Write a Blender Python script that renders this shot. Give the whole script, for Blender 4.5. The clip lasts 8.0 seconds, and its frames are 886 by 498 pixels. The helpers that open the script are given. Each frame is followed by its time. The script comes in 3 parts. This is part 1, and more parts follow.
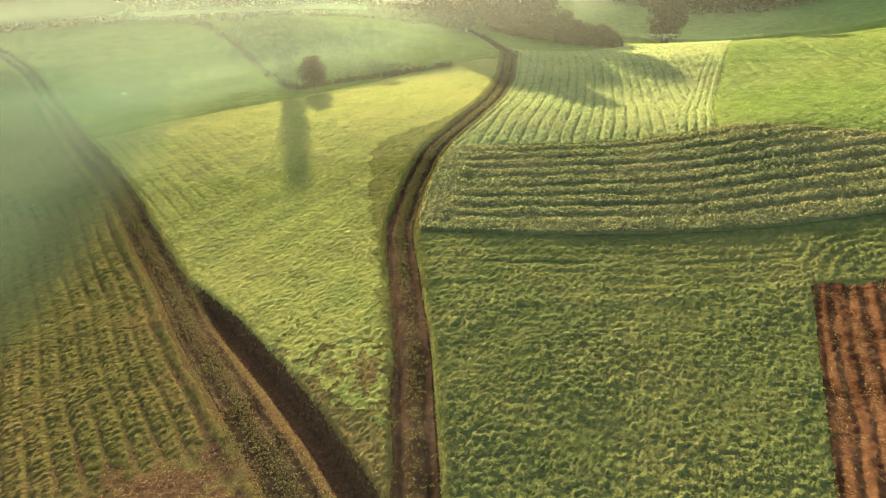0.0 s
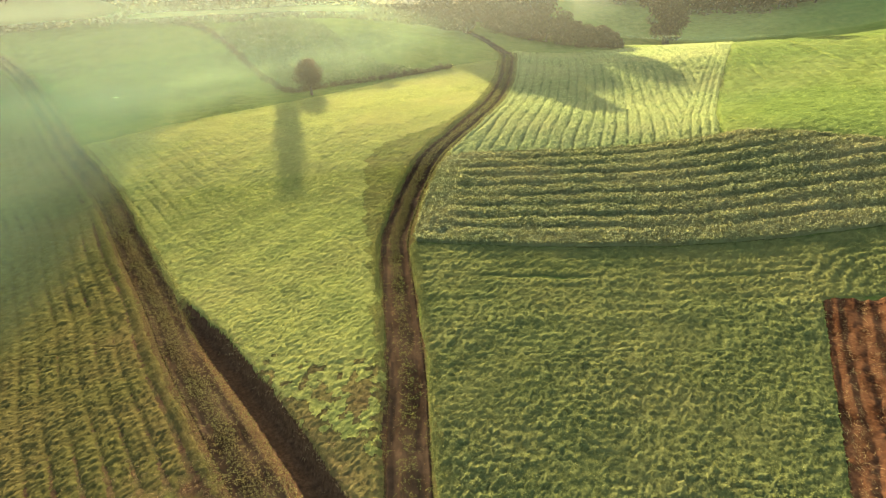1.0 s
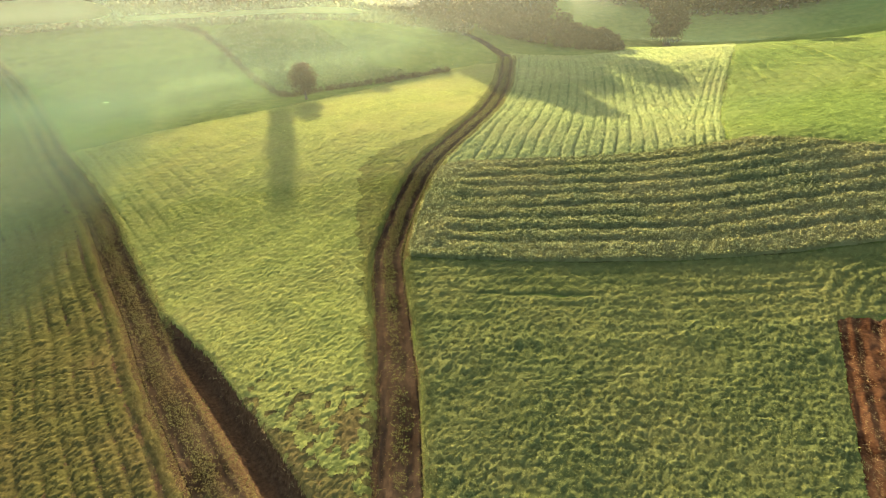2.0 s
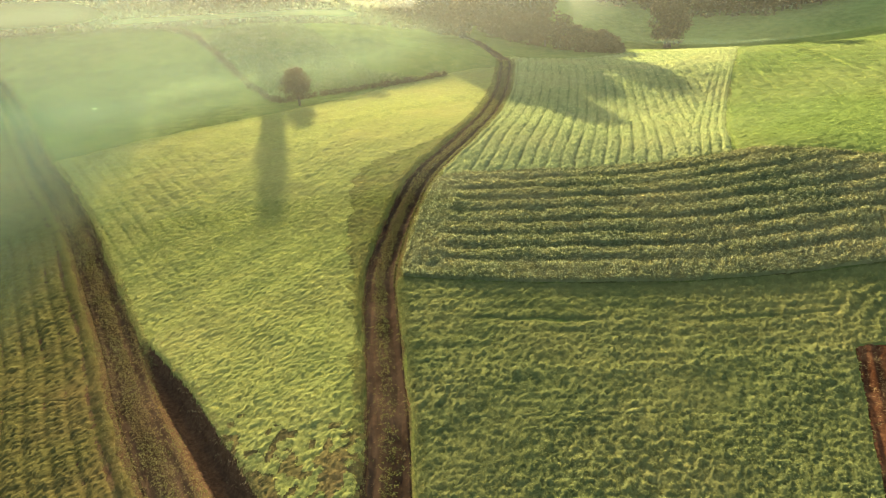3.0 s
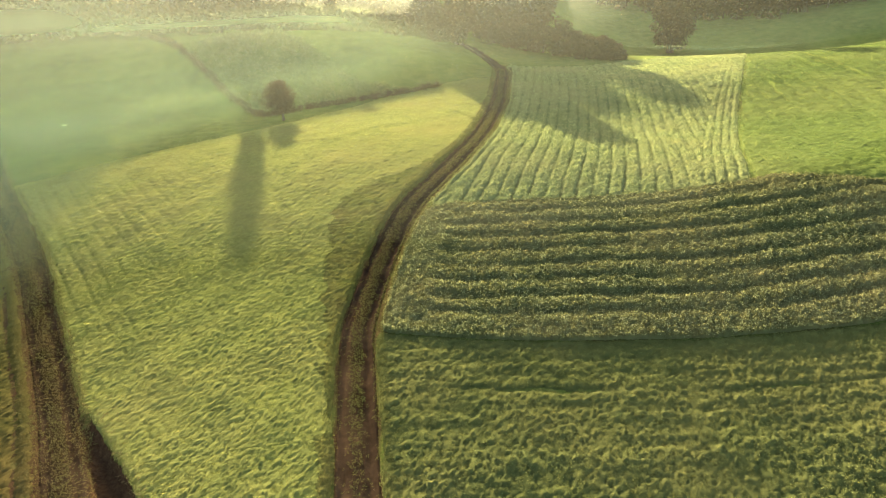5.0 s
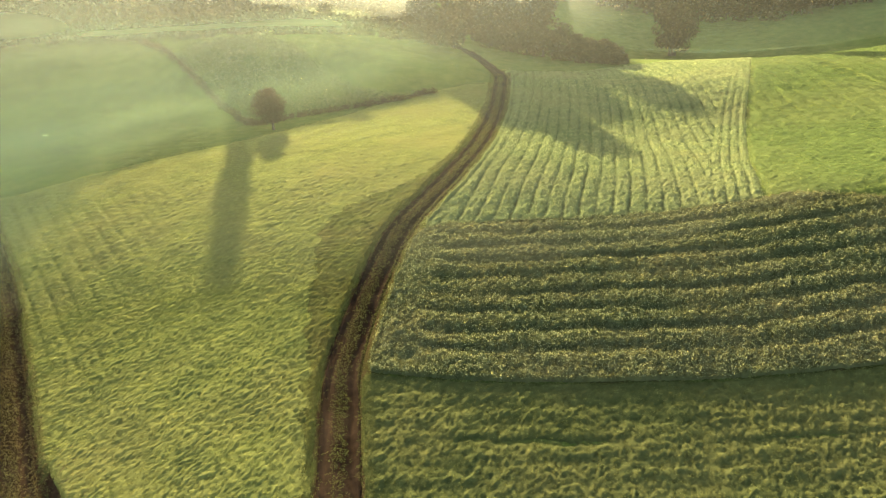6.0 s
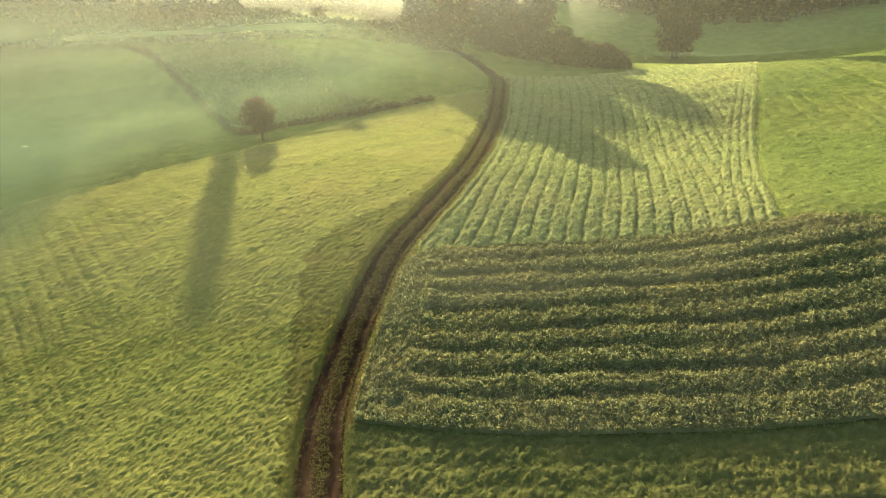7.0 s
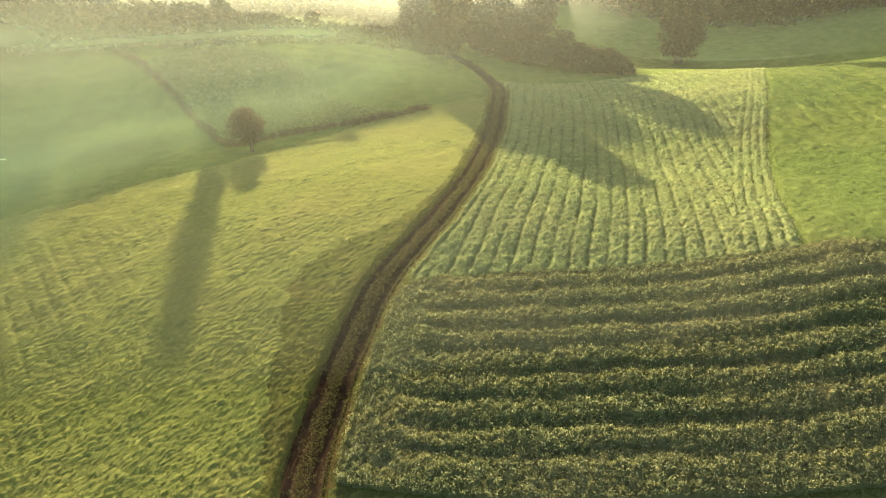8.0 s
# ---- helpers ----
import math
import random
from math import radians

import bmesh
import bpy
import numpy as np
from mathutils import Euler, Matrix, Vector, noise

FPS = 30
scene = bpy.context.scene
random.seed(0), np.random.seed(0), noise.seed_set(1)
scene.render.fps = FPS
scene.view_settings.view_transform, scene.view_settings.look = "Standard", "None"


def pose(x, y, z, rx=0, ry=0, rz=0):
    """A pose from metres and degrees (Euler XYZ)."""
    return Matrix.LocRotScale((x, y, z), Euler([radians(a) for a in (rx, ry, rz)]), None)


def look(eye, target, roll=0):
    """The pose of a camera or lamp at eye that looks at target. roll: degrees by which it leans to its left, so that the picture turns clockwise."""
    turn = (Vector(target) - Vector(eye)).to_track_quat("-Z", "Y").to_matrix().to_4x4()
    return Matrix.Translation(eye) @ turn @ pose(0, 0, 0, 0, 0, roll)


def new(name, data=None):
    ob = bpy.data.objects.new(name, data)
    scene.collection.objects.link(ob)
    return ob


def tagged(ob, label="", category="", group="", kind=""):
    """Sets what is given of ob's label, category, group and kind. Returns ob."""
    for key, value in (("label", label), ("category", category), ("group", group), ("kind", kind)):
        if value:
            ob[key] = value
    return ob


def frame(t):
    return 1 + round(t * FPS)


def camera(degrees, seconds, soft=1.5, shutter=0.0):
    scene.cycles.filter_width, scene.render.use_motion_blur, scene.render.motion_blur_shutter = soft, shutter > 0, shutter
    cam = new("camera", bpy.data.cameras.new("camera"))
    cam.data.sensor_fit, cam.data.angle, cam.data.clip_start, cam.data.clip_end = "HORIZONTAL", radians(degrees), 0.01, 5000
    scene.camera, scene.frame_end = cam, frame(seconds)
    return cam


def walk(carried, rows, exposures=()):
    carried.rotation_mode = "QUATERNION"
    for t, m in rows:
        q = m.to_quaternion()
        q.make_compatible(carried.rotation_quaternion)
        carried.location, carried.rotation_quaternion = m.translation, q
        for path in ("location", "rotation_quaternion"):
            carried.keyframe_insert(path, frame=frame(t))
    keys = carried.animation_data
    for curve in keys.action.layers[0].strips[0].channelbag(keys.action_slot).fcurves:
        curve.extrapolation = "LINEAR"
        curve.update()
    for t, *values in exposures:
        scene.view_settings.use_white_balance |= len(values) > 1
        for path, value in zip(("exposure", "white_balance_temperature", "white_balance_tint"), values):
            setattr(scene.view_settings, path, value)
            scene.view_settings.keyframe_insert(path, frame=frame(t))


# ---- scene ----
cam = camera(74.3, 8.0, soft=0.95)
METRES, EYE, TILT, LEAN, TURN = 25.617, 25.0, 0.0, 0.0, 0.0
ROWS = [
    (0.0, 0.0, 0.0, 0.0, -2.12, -30.65, 3.58),
    (0.5, 0.0062, 0.0364, -0.0003, -2.14, -30.67, 3.62),
    (1.0, 0.0136, 0.079, -0.0007, -2.19, -30.66, 3.65),
    (1.5, 0.0213, 0.1215, -0.0014, -2.23, -30.65, 3.68),
    (3.0, 0.0495, 0.2776, 0.0016, -2.35, -30.67, 3.79),
    (3.5, 0.0602, 0.3336, 0.0035, -2.41, -30.67, 3.82),
    (4.0, 0.0727, 0.3979, 0.0065, -2.45, -30.7, 3.87),
    (4.5, 0.0841, 0.46, 0.0086, -2.49, -30.7, 3.9),
    (6.0, 0.1224, 0.6746, 0.0149, -2.62, -30.76, 4.02),
    (6.5, 0.1344, 0.7471, 0.0168, -2.66, -30.79, 4.06),
    (7.0, 0.148, 0.8273, 0.0185, -2.67, -30.8, 4.1),
    (7.5, 0.1585, 0.9023, 0.0189, -2.7, -30.77, 4.11),
    (8.0, 0.1723, 0.9846, 0.02, -2.69, -30.75, 4.16),
]
walk(cam, [(t, pose(0, 0, EYE, TILT, LEAN, TURN) @ pose(METRES * x, METRES * y, METRES * z, 90 + pitch, roll, yaw)) for t, x, y, z, yaw, pitch, roll in ROWS], [(0.0, 3.52), (4.0, 3.32), (8.0, 2.95)])

# ---- sky, sun ----
SUN_AZ, SUN_EL = -12.0, 12.0          # degrees left of +y, degrees up
world = bpy.data.worlds.new("sky")
scene.world = world
world.use_nodes = True
wn = world.node_tree
sky = wn.nodes.new("ShaderNodeTexSky")
sky.sky_type = "NISHITA"
sky.sun_disc = False
sky.sun_elevation, sky.sun_rotation = radians(SUN_EL), radians(SUN_AZ)
sky.air_density, sky.dust_density = 1.3, 3.0
wn.nodes["Background"].inputs["Strength"].default_value = 0.085
wn.links.new(sky.outputs[0], wn.nodes["Background"].inputs["Color"])

sun_data = bpy.data.lights.new("sun", "SUN")
sun_data.energy, sun_data.angle, sun_data.color = 5.0, radians(0.8), (1.0, 0.885, 0.60)
sun = new("sun", sun_data)
SUN_WAY = Vector((math.sin(radians(SUN_AZ)) * math.cos(radians(SUN_EL)), math.cos(radians(SUN_AZ)) * math.cos(radians(SUN_EL)), math.sin(radians(SUN_EL))))
sun.matrix_world = look(SUN_WAY * 400, (0, 0, 0))

rng = np.random.default_rng(7)


# ---- materials ----
def nodes_of(name):
    m = bpy.data.materials.new(name)
    m.use_nodes = True
    return m, m.node_tree.nodes, m.node_tree.links


def noise_node(N, L, scale, detail=4.0, rough=0.6, coord=None):
    n = N.new("ShaderNodeTexNoise")
    n.inputs["Scale"].default_value, n.inputs["Detail"].default_value, n.inputs["Roughness"].default_value = scale, detail, rough
    if coord:
        L.new(coord, n.inputs["Vector"])
    return n.outputs["Fac"]


def ramp_node(N, L, fac, stops):
    r = N.new("ShaderNodeValToRGB")
    els = r.color_ramp.elements
    while len(els) < len(stops):
        els.new(0.5)
    for e, (p, c) in zip(els, stops):
        e.position, e.color = p, (*c, 1)
    L.new(fac, r.inputs["Fac"])
    return r.outputs["Color"]


def mix_node(N, L, fac, a, b, blend="MIX"):
    m = N.new("ShaderNodeMix")
    m.data_type, m.blend_type = "RGBA", blend
    for sock, v in ((m.inputs[0], fac), (m.inputs[6], a), (m.inputs[7], b)):
        if isinstance(v, bpy.types.NodeSocket):
            L.new(v, sock)
        elif isinstance(v, tuple):
            sock.default_value = (*v, 1)
        else:
            sock.default_value = v
    return m.outputs[2]


def leaf_material(name, dark, mid, light, patch=(0.3, 0.26, 0.1), patch_scale=0.12, patch_amount=0.5, through_light=0.45, rough=0.55, by_tone=False):
    """Living leaves: colour differs from leaf to leaf, or by the mesh's tone (plant and painted shading), and in wide
    patches, and light shines through.
    """
    m, N, L = nodes_of(name)
    pos = N.new("ShaderNodeNewGeometry")
    own = pos.outputs["Random Per Island"]
    if by_tone:
        tone = N.new("ShaderNodeAttribute")
        tone.attribute_name = "tone"
        own = tone.outputs["Fac"]
    tint = ramp_node(N, L, own, [(0.0, dark), (0.5, mid), (1.0, light)])
    wide = noise_node(N, L, patch_scale, 3.0, 0.6, pos.outputs["Position"])
    wide = ramp_node(N, L, wide, [(0.42, (0, 0, 0)), (0.68, (patch_amount,) * 3)])
    col = mix_node(N, L, wide, tint, patch)
    b = N["Principled BSDF"]
    b.inputs["Roughness"].default_value = rough
    b.inputs["Specular IOR Level"].default_value = 0.0
    L.new(col, b.inputs["Base Color"])
    t = N.new("ShaderNodeBsdfTranslucent")
    L.new(mix_node(N, L, 1.0, col, (1.0, 0.97, 0.72), "MULTIPLY"), t.inputs["Color"])
    mx = N.new("ShaderNodeMixShader")
    mx.inputs[0].default_value = through_light
    L.new(b.outputs[0], mx.inputs[1])
    L.new(t.outputs[0], mx.inputs[2])
    L.new(mx.outputs[0], N["Material Output"].inputs["Surface"])
    return m


def earth_material(name, dark, mid, light, scale=2.0, bump=0.6):
    m, N, L = nodes_of(name)
    g = N.new("ShaderNodeNewGeometry")
    a = noise_node(N, L, scale, 8.0, 0.65, g.outputs["Position"])
    c = noise_node(N, L, scale * 0.12, 4.0, 0.6, g.outputs["Position"])
    col = mix_node(N, L, 0.55, ramp_node(N, L, a, [(0.3, dark), (0.5, mid), (0.72, light)]), ramp_node(N, L, c, [(0.35, dark), (0.65, light)]))
    b = N["Principled BSDF"]
    b.inputs["Roughness"].default_value = 0.95
    b.inputs["Specular IOR Level"].default_value = 0.0
    L.new(col, b.inputs["Base Color"])
    bp = N.new("ShaderNodeBump")
    bp.inputs["Strength"].default_value, bp.inputs["Distance"].default_value = bump, 0.12
    L.new(noise_node(N, L, scale * 3, 9.0, 0.7, g.outputs["Position"]), bp.inputs["Height"])
    L.new(bp.outputs[0], b.inputs["Normal"])
    return m


def ground_material():
    """Meadow turf over brown earth; the mesh says where the earth is bare."""
    m, N, L = nodes_of("ground_turf")
    g = N.new("ShaderNodeNewGeometry")
    p = g.outputs["Position"]
    fine, mid, wide = noise_node(N, L, 3.5, 8, 0.7, p), noise_node(N, L, 0.5, 6, 0.65, p), noise_node(N, L, 0.06, 4, 0.6, p)
    turf = ramp_node(N, L, fine, [(0.3, (0.03, 0.04, 0.008)), (0.52, (0.07, 0.088, 0.018)), (0.75, (0.14, 0.155, 0.036))])
    dry = ramp_node(N, L, mid, [(0.35, (0.05, 0.064, 0.013)), (0.68, (0.16, 0.155, 0.042))])
    turf = mix_node(N, L, 0.45, turf, dry)
    turf = mix_node(N, L, ramp_node(N, L, wide, [(0.4, (0, 0, 0)), (0.65, (0.4, 0.4, 0.4))]), turf, (0.12, 0.155, 0.034))
    soil = ramp_node(N, L, fine, [(0.28, (0.022, 0.012, 0.0064)), (0.52, (0.045, 0.025, 0.0125)), (0.76, (0.078, 0.045, 0.0225))])
    at = N.new("ShaderNodeAttribute")
    at.attribute_name = "bare"
    ad = N.new("ShaderNodeMath")
    ad.operation = "MULTIPLY_ADD"
    L.new(mid, ad.inputs[0])
    ad.inputs[1].default_value = 0.5
    L.new(at.outputs["Fac"], ad.inputs[2])
    k = ramp_node(N, L, ad.outputs[0], [(0.5, (0, 0, 0)), (0.8, (1, 1, 1))])
    b = N["Principled BSDF"]
    b.inputs["Roughness"].default_value = 0.95
    b.inputs["Specular IOR Level"].default_value = 0.0
    L.new(mix_node(N, L, k, turf, soil), b.inputs["Base Color"])
    bp = N.new("ShaderNodeBump")
    bp.inputs["Strength"].default_value, bp.inputs["Distance"].default_value = 0.7, 0.2
    L.new(mix_node(N, L, 0.5, fine, mid), bp.inputs["Height"])
    L.new(bp.outputs[0], b.inputs["Normal"])
    return m


def bark_material():
    return earth_material("bark", (0.03, 0.022, 0.015), (0.07, 0.05, 0.035), (0.13, 0.10, 0.07), 4.0)


def mist_material(name, tint):
    """Thin mist: scatters the light on to the viewer, and lets most of what lies behind show."""
    m, N, L = nodes_of(name)
    g = N.new("ShaderNodeNewGeometry")
    n = noise_node(N, L, 0.035, 5, 0.55, g.outputs["Position"])
    at = N.new("ShaderNodeAttribute")
    at.attribute_name = "veil"
    r = ramp_node(N, L, n, [(0.25, (0.7, 0.7, 0.7)), (0.75, (1, 1, 1))])
    mul = N.new("ShaderNodeMath")
    mul.operation = "MULTIPLY"
    L.new(r, mul.inputs[0])
    L.new(at.outputs["Fac"], mul.inputs[1])
    tr, tl, mx = N.new("ShaderNodeBsdfTransparent"), N.new("ShaderNodeBsdfTranslucent"), N.new("ShaderNodeMixShader")
    df, both = N.new("ShaderNodeBsdfDiffuse"), N.new("ShaderNodeMixShader")
    tl.inputs["Color"].default_value = df.inputs["Color"].default_value = (*tint, 1)
    both.inputs[0].default_value = 0.35
    L.new(tl.outputs[0], both.inputs[1])
    L.new(df.outputs[0], both.inputs[2])
    L.new(mul.outputs[0], mx.inputs[0])
    L.new(tr.outputs[0], mx.inputs[1])
    L.new(both.outputs[0], mx.inputs[2])
    L.new(mx.outputs[0], N["Material Output"].inputs["Surface"])
    return m


M_GROUND = ground_material()
M_TRACK = earth_material("track_earth", (0.012, 0.0075, 0.0046), (0.025, 0.0152, 0.0088), (0.050, 0.031, 0.0175), 2.5)
M_PLOUGH = earth_material("red_ploughed_earth", (0.018, 0.007, 0.0035), (0.048, 0.020, 0.009), (0.105, 0.050, 0.023), 5.0, 1.0)
M_BARK = bark_material()
M_BEET = leaf_material("yellow_green_crop", (0.130, 0.140, 0.036), (0.222, 0.230, 0.064), (0.305, 0.310, 0.097), (0.24, 0.212, 0.070), 0.09, 0.5, 0.47, by_tone=True)
M_LEFT = leaf_material("left_field_crop", (0.050, 0.044, 0.013), (0.098, 0.086, 0.026), (0.152, 0.13, 0.041), (0.115, 0.076, 0.029), 0.09, 0.7, 0.45, by_tone=True)
M_MEADOW = leaf_material("meadow_grass", (0.062, 0.070, 0.022), (0.118, 0.126, 0.040), (0.178, 0.186, 0.062), (0.15, 0.138, 0.046), 0.12, 0.6, 0.45, by_tone=True)
M_TALL = leaf_material("tall_crop_leaves", (0.054, 0.058, 0.023), (0.150, 0.156, 0.060), (0.31, 0.308, 0.152), (0.215, 0.178, 0.08), 0.1, 0.45, 0.38, by_tone=True)
M_ROWS = leaf_material("row_crop_leaves", (0.092, 0.108, 0.04), (0.212, 0.243, 0.088), (0.32, 0.345, 0.138), (0.255, 0.24, 0.096), 0.08, 0.45, by_tone=True)
M_BRIGHT = leaf_material("bright_grass", (0.060, 0.083, 0.022), (0.112, 0.146, 0.037), (0.165, 0.203, 0.057), (0.155, 0.170, 0.050), 0.05, 0.6, by_tone=True)
M_TREE = leaf_material("tree_leaves", (0.032, 0.024, 0.011), (0.058, 0.044, 0.019), (0.09, 0.067, 0.028), (0.10, 0.058, 0.024), 0.25, 0.5, 0.07)
M_VERGE = leaf_material("verge_grass", (0.048, 0.05, 0.014), (0.085, 0.085, 0.024), (0.128, 0.123, 0.036), (0.095, 0.07, 0.027), 0.2, 0.5, 0.25)
M_DULL = leaf_material("dull_dry_grass", (0.060, 0.055, 0.017), (0.10, 0.088, 0.03), (0.15, 0.127, 0.046), (0.115, 0.07, 0.028), 0.25, 0.6, 0.25)
M_BROWN = leaf_material("brown_leaves", (0.062, 0.052, 0.018), (0.118, 0.097, 0.032), (0.185, 0.152, 0.05), (0.125, 0.08, 0.032), 0.3, 0.6, 0.35, by_tone=True)
M_VERGE_TURF = leaf_material("verge_turf", (0.086, 0.09, 0.023), (0.145, 0.148, 0.04), (0.205, 0.203, 0.058), (0.15, 0.12, 0.044), 0.2, 0.5, by_tone=True)
M_WEDGE = leaf_material("rough_crop_leaves", (0.045, 0.06, 0.022), (0.115, 0.135, 0.048), (0.2, 0.215, 0.09), (0.17, 0.155, 0.066), 0.1, 0.4, 0.4)
M_STRAW = leaf_material("dry_stalks", (0.08, 0.052, 0.022), (0.15, 0.10, 0.043), (0.23, 0.17, 0.08), (0.12, 0.066, 0.028), 0.3, 0.4, 0.25)
M_MIST = mist_material("mist", (0.80, 0.95, 0.45))
M_HAZE = mist_material("sunlit_haze", (0.88, 0.90, 0.71))


# ---- the lie of the land ----
BASE = -0.7
SWELLS = [(0, 70, 16, 15, 2.2), (48, 60, 20, 12, 2.1), (85, 72, 20, 16, 0.3), (25, 34, 14, 14, -0.6), (0, 30, 12, 15, 1.3),
          (33, 93, 16, 13, -2.6), (60, 118, 13, 13, -1.4), (-35, 78, 16, 13, 0.8), (18, 118, 18, 16, -0.7), (-28, 111, 14, 10, -1.8), (-40, 42, 13, 15, -1.7), (36, 62, 7, 5, 0.9)]
RIDGES = [(72, 139, 15, 8, -2.4), (102, 130, 22, 12, -3.4), (60, 172, 30, 17, -8.0), (105, 157, 36, 12, -7.5), (-50, 133, 16, 10, 2.5),
          (-20, 134, 15, 10, 4.3), (-95, 138, 32, 20, 4.2), (-60, 185, 50, 30, 5.3), (28, 142, 18, 14, -3.2), (-2, 114, 12, 10, -1.0), (40, 128, 14, 10, -1.8)]
FAR_HILLS = [(95, 210, 45, 28, -11.0), (-90, 350, 130, 62, 12.0), (60, 400, 110, 70, 14.0), (230, 380, 90, 80, 14.0)]


def spline(points, step=1.0):
    """A smooth line through the points, with a point about every step metres."""
    p = np.array([points[0]] + list(points) + [points[-1]], float)
    out = []
    for i in range(1, len(p) - 2):
        n = max(2, int(np.linalg.norm(p[i + 1] - p[i]) / step))
        t = (np.arange(n) / n)[:, None]
        a, b, c, d = p[i - 1], p[i], p[i + 1], p[i + 2]
        out.append(0.5 * (2 * b + (c - a) * t + (2 * a - 5 * b + 4 * c - d) * t ** 2 + (3 * b - a - 3 * c + d) * t ** 3))
    return np.concatenate(out + [p[-1:]])


MID_TRACK = spline([(-1.6, 4), (-1.9, 12), (-2.15, 18.8), (-2.3, 25), (-2.4, 29), (-2.9, 35.3), (-3.4, 41), (-3.7, 45.0), (-3.2, 49.5), (-2.3, 54.3), (-0.8, 60.3), (1.0, 64.6),
                    (3.5, 69.6), (6.3, 76.8), (8.7, 85), (10.6, 93), (13.2, 104), (15.0, 114), (16.6, 125), (16.4, 132), (15, 140.7), (12.4, 149), (8, 156), (2, 163)])
LEFT_TRACK = spline([(1, 5), (-4.5, 13), (-8, 18.8), (-11.3, 23.6), (-14.6, 28.5), (-18.4, 34), (-23, 41.5), (-29.5, 51.5), (-37.2, 63.4), (-49, 78.8), (-61.5, 96.5),
                     (-74.3, 113.6), (-84.2, 124.3), (-96, 135)])
DITCH = spline([(-22.2, 42.6), (-20.7, 40.7), (-15.3, 33.4), (-11.2, 27.8), (-8, 23.2), (-5.3, 19), (-2.3, 14.2), (1.5, 8)])


def aside_exact(x, y, line):
    """Distance of points from a line, signed (left of its direction is positive), and how far along it the foot lies."""
    best, side, along = np.full(x.shape, 1e9), np.zeros(x.shape), np.zeros(x.shape)
    s = 0.0
    for a, b in zip(line[:-1], line[1:]):
        d = b - a
        n = float(np.hypot(*d))
        t = np.clip(((x - a[0]) * d[0] + (y - a[1]) * d[1]) / n ** 2, 0, 1)
        ex, ey = x - a[0] - t * d[0], y - a[1] - t * d[1]
        r = np.hypot(ex, ey)
        m = r < best
        best = np.where(m, r, best)
        side = np.where(m, np.sign(d[0] * ey - d[1] * ex), side)
        along = np.where(m, s + t * n, along)
        s += n
    return best * np.where(side == 0, 1, side), along


RASTER, CELL, EAST, NORTH = {}, 0.3, (-112.0, 122.0), (-2.0, 152.0)


def aside(x, y, line):
    """The same, read from a raster that is worked out once for each line."""
    x, y = np.broadcast_arrays(np.asarray(x, float), np.asarray(y, float))
    key = id(line)
    if key not in RASTER:
        RASTER[key] = aside_exact(*np.meshgrid(np.arange(EAST[0], EAST[1] + CELL, CELL), np.arange(NORTH[0], NORTH[1] + CELL, CELL)), line)
    u, v = (x - EAST[0]) / CELL, (y - NORTH[0]) / CELL
    rows, cols = RASTER[key][0].shape
    inside_it = (u >= 0) & (v >= 0) & (u < cols - 1) & (v < rows - 1)
    i, j = np.clip(u.astype(int), 0, cols - 2), np.clip(v.astype(int), 0, rows - 2)
    fu, fv = np.clip(u - i, 0, 1), np.clip(v - j, 0, 1)
    out = []
    for field in RASTER[key]:
        out.append((field[j, i] * (1 - fu) + field[j, i + 1] * fu) * (1 - fv) + (field[j + 1, i] * (1 - fu) + field[j + 1, i + 1] * fu) * fv)
    if not inside_it.all():
        far = aside_exact(x[~inside_it], y[~inside_it], line)
        out[0][~inside_it], out[1][~inside_it] = far
    return out[0], out[1]


def smooth(e0, e1, v):
    t = np.clip((v - e0) / (e1 - e0), 0, 1)
    return t * t * (3 - 2 * t)


def ditch_depth(x, y):
    d, s = aside(x, y, DITCH)          # the line runs towards the near end: the upper field lies on its left
    depth = 1.25 * smooth(0.5, 9, s)
    wide = 0.35 + 0.75 * smooth(0.5, 12, s)
    prof = np.where(d > 0, 1 - smooth(wide * 0.35, wide * 1.05, d), 1 - smooth(wide * 0.2, wide * 1.3, -d))
    return depth * prof


def land(x, y):
    """Height of the ground without tracks and ditch."""
    x, y = np.asarray(x, float), np.asarray(y, float)
    z = np.full(np.broadcast(x, y).shape, BASE)
    for cx, cy, sx, sy, h in SWELLS + RIDGES + FAR_HILLS:
        z = z + h * np.exp(-((x - cx) ** 2 / (2 * sx ** 2) + (y - cy) ** 2 / (2 * sy ** 2)))
    z = z + 0.05 * np.sin(x * 0.9 + 1.3 * np.sin(y * 0.31)) * np.sin(y * 0.8 + np.sin(x * 0.27))
    return z


def height(x, y):
    """The ground as it is, with the sunken tracks and the ditch."""
    z = land(x, y)
    for line, sunk in ((MID_TRACK, 0.36), (LEFT_TRACK, 0.26)):
        d, _ = aside(x, y, line)
        z = z - sunk * (1 - smooth(0.95, 1.7, np.abs(d)))
    return z - ditch_depth(x, y)


# ---- bounds of the fields ----
def mid_x(y):
    return np.interp(y, MID_TRACK[:130, 1], MID_TRACK[:130, 0])


def left_x(y):
    return np.interp(y, LEFT_TRACK[:, 1], LEFT_TRACK[:, 0])


def plough_x(y):
    return np.interp(y, [5, 17.4, 24.5, 34.9], [11.3, 17.7, 21.4, 26.8])


def tall_front(x):
    return np.interp(x, [-2, 4, 10, 20, 30, 38, 60], [44.9, 43.5, 43.0, 42.8, 43.0, 43.4, 45.5])


def tall_back(x):
    return np.interp(x, [0, 4, 33, 38, 46, 60], [60.5, 61.4, 61.2, 59.7, 56.5, 52.0])


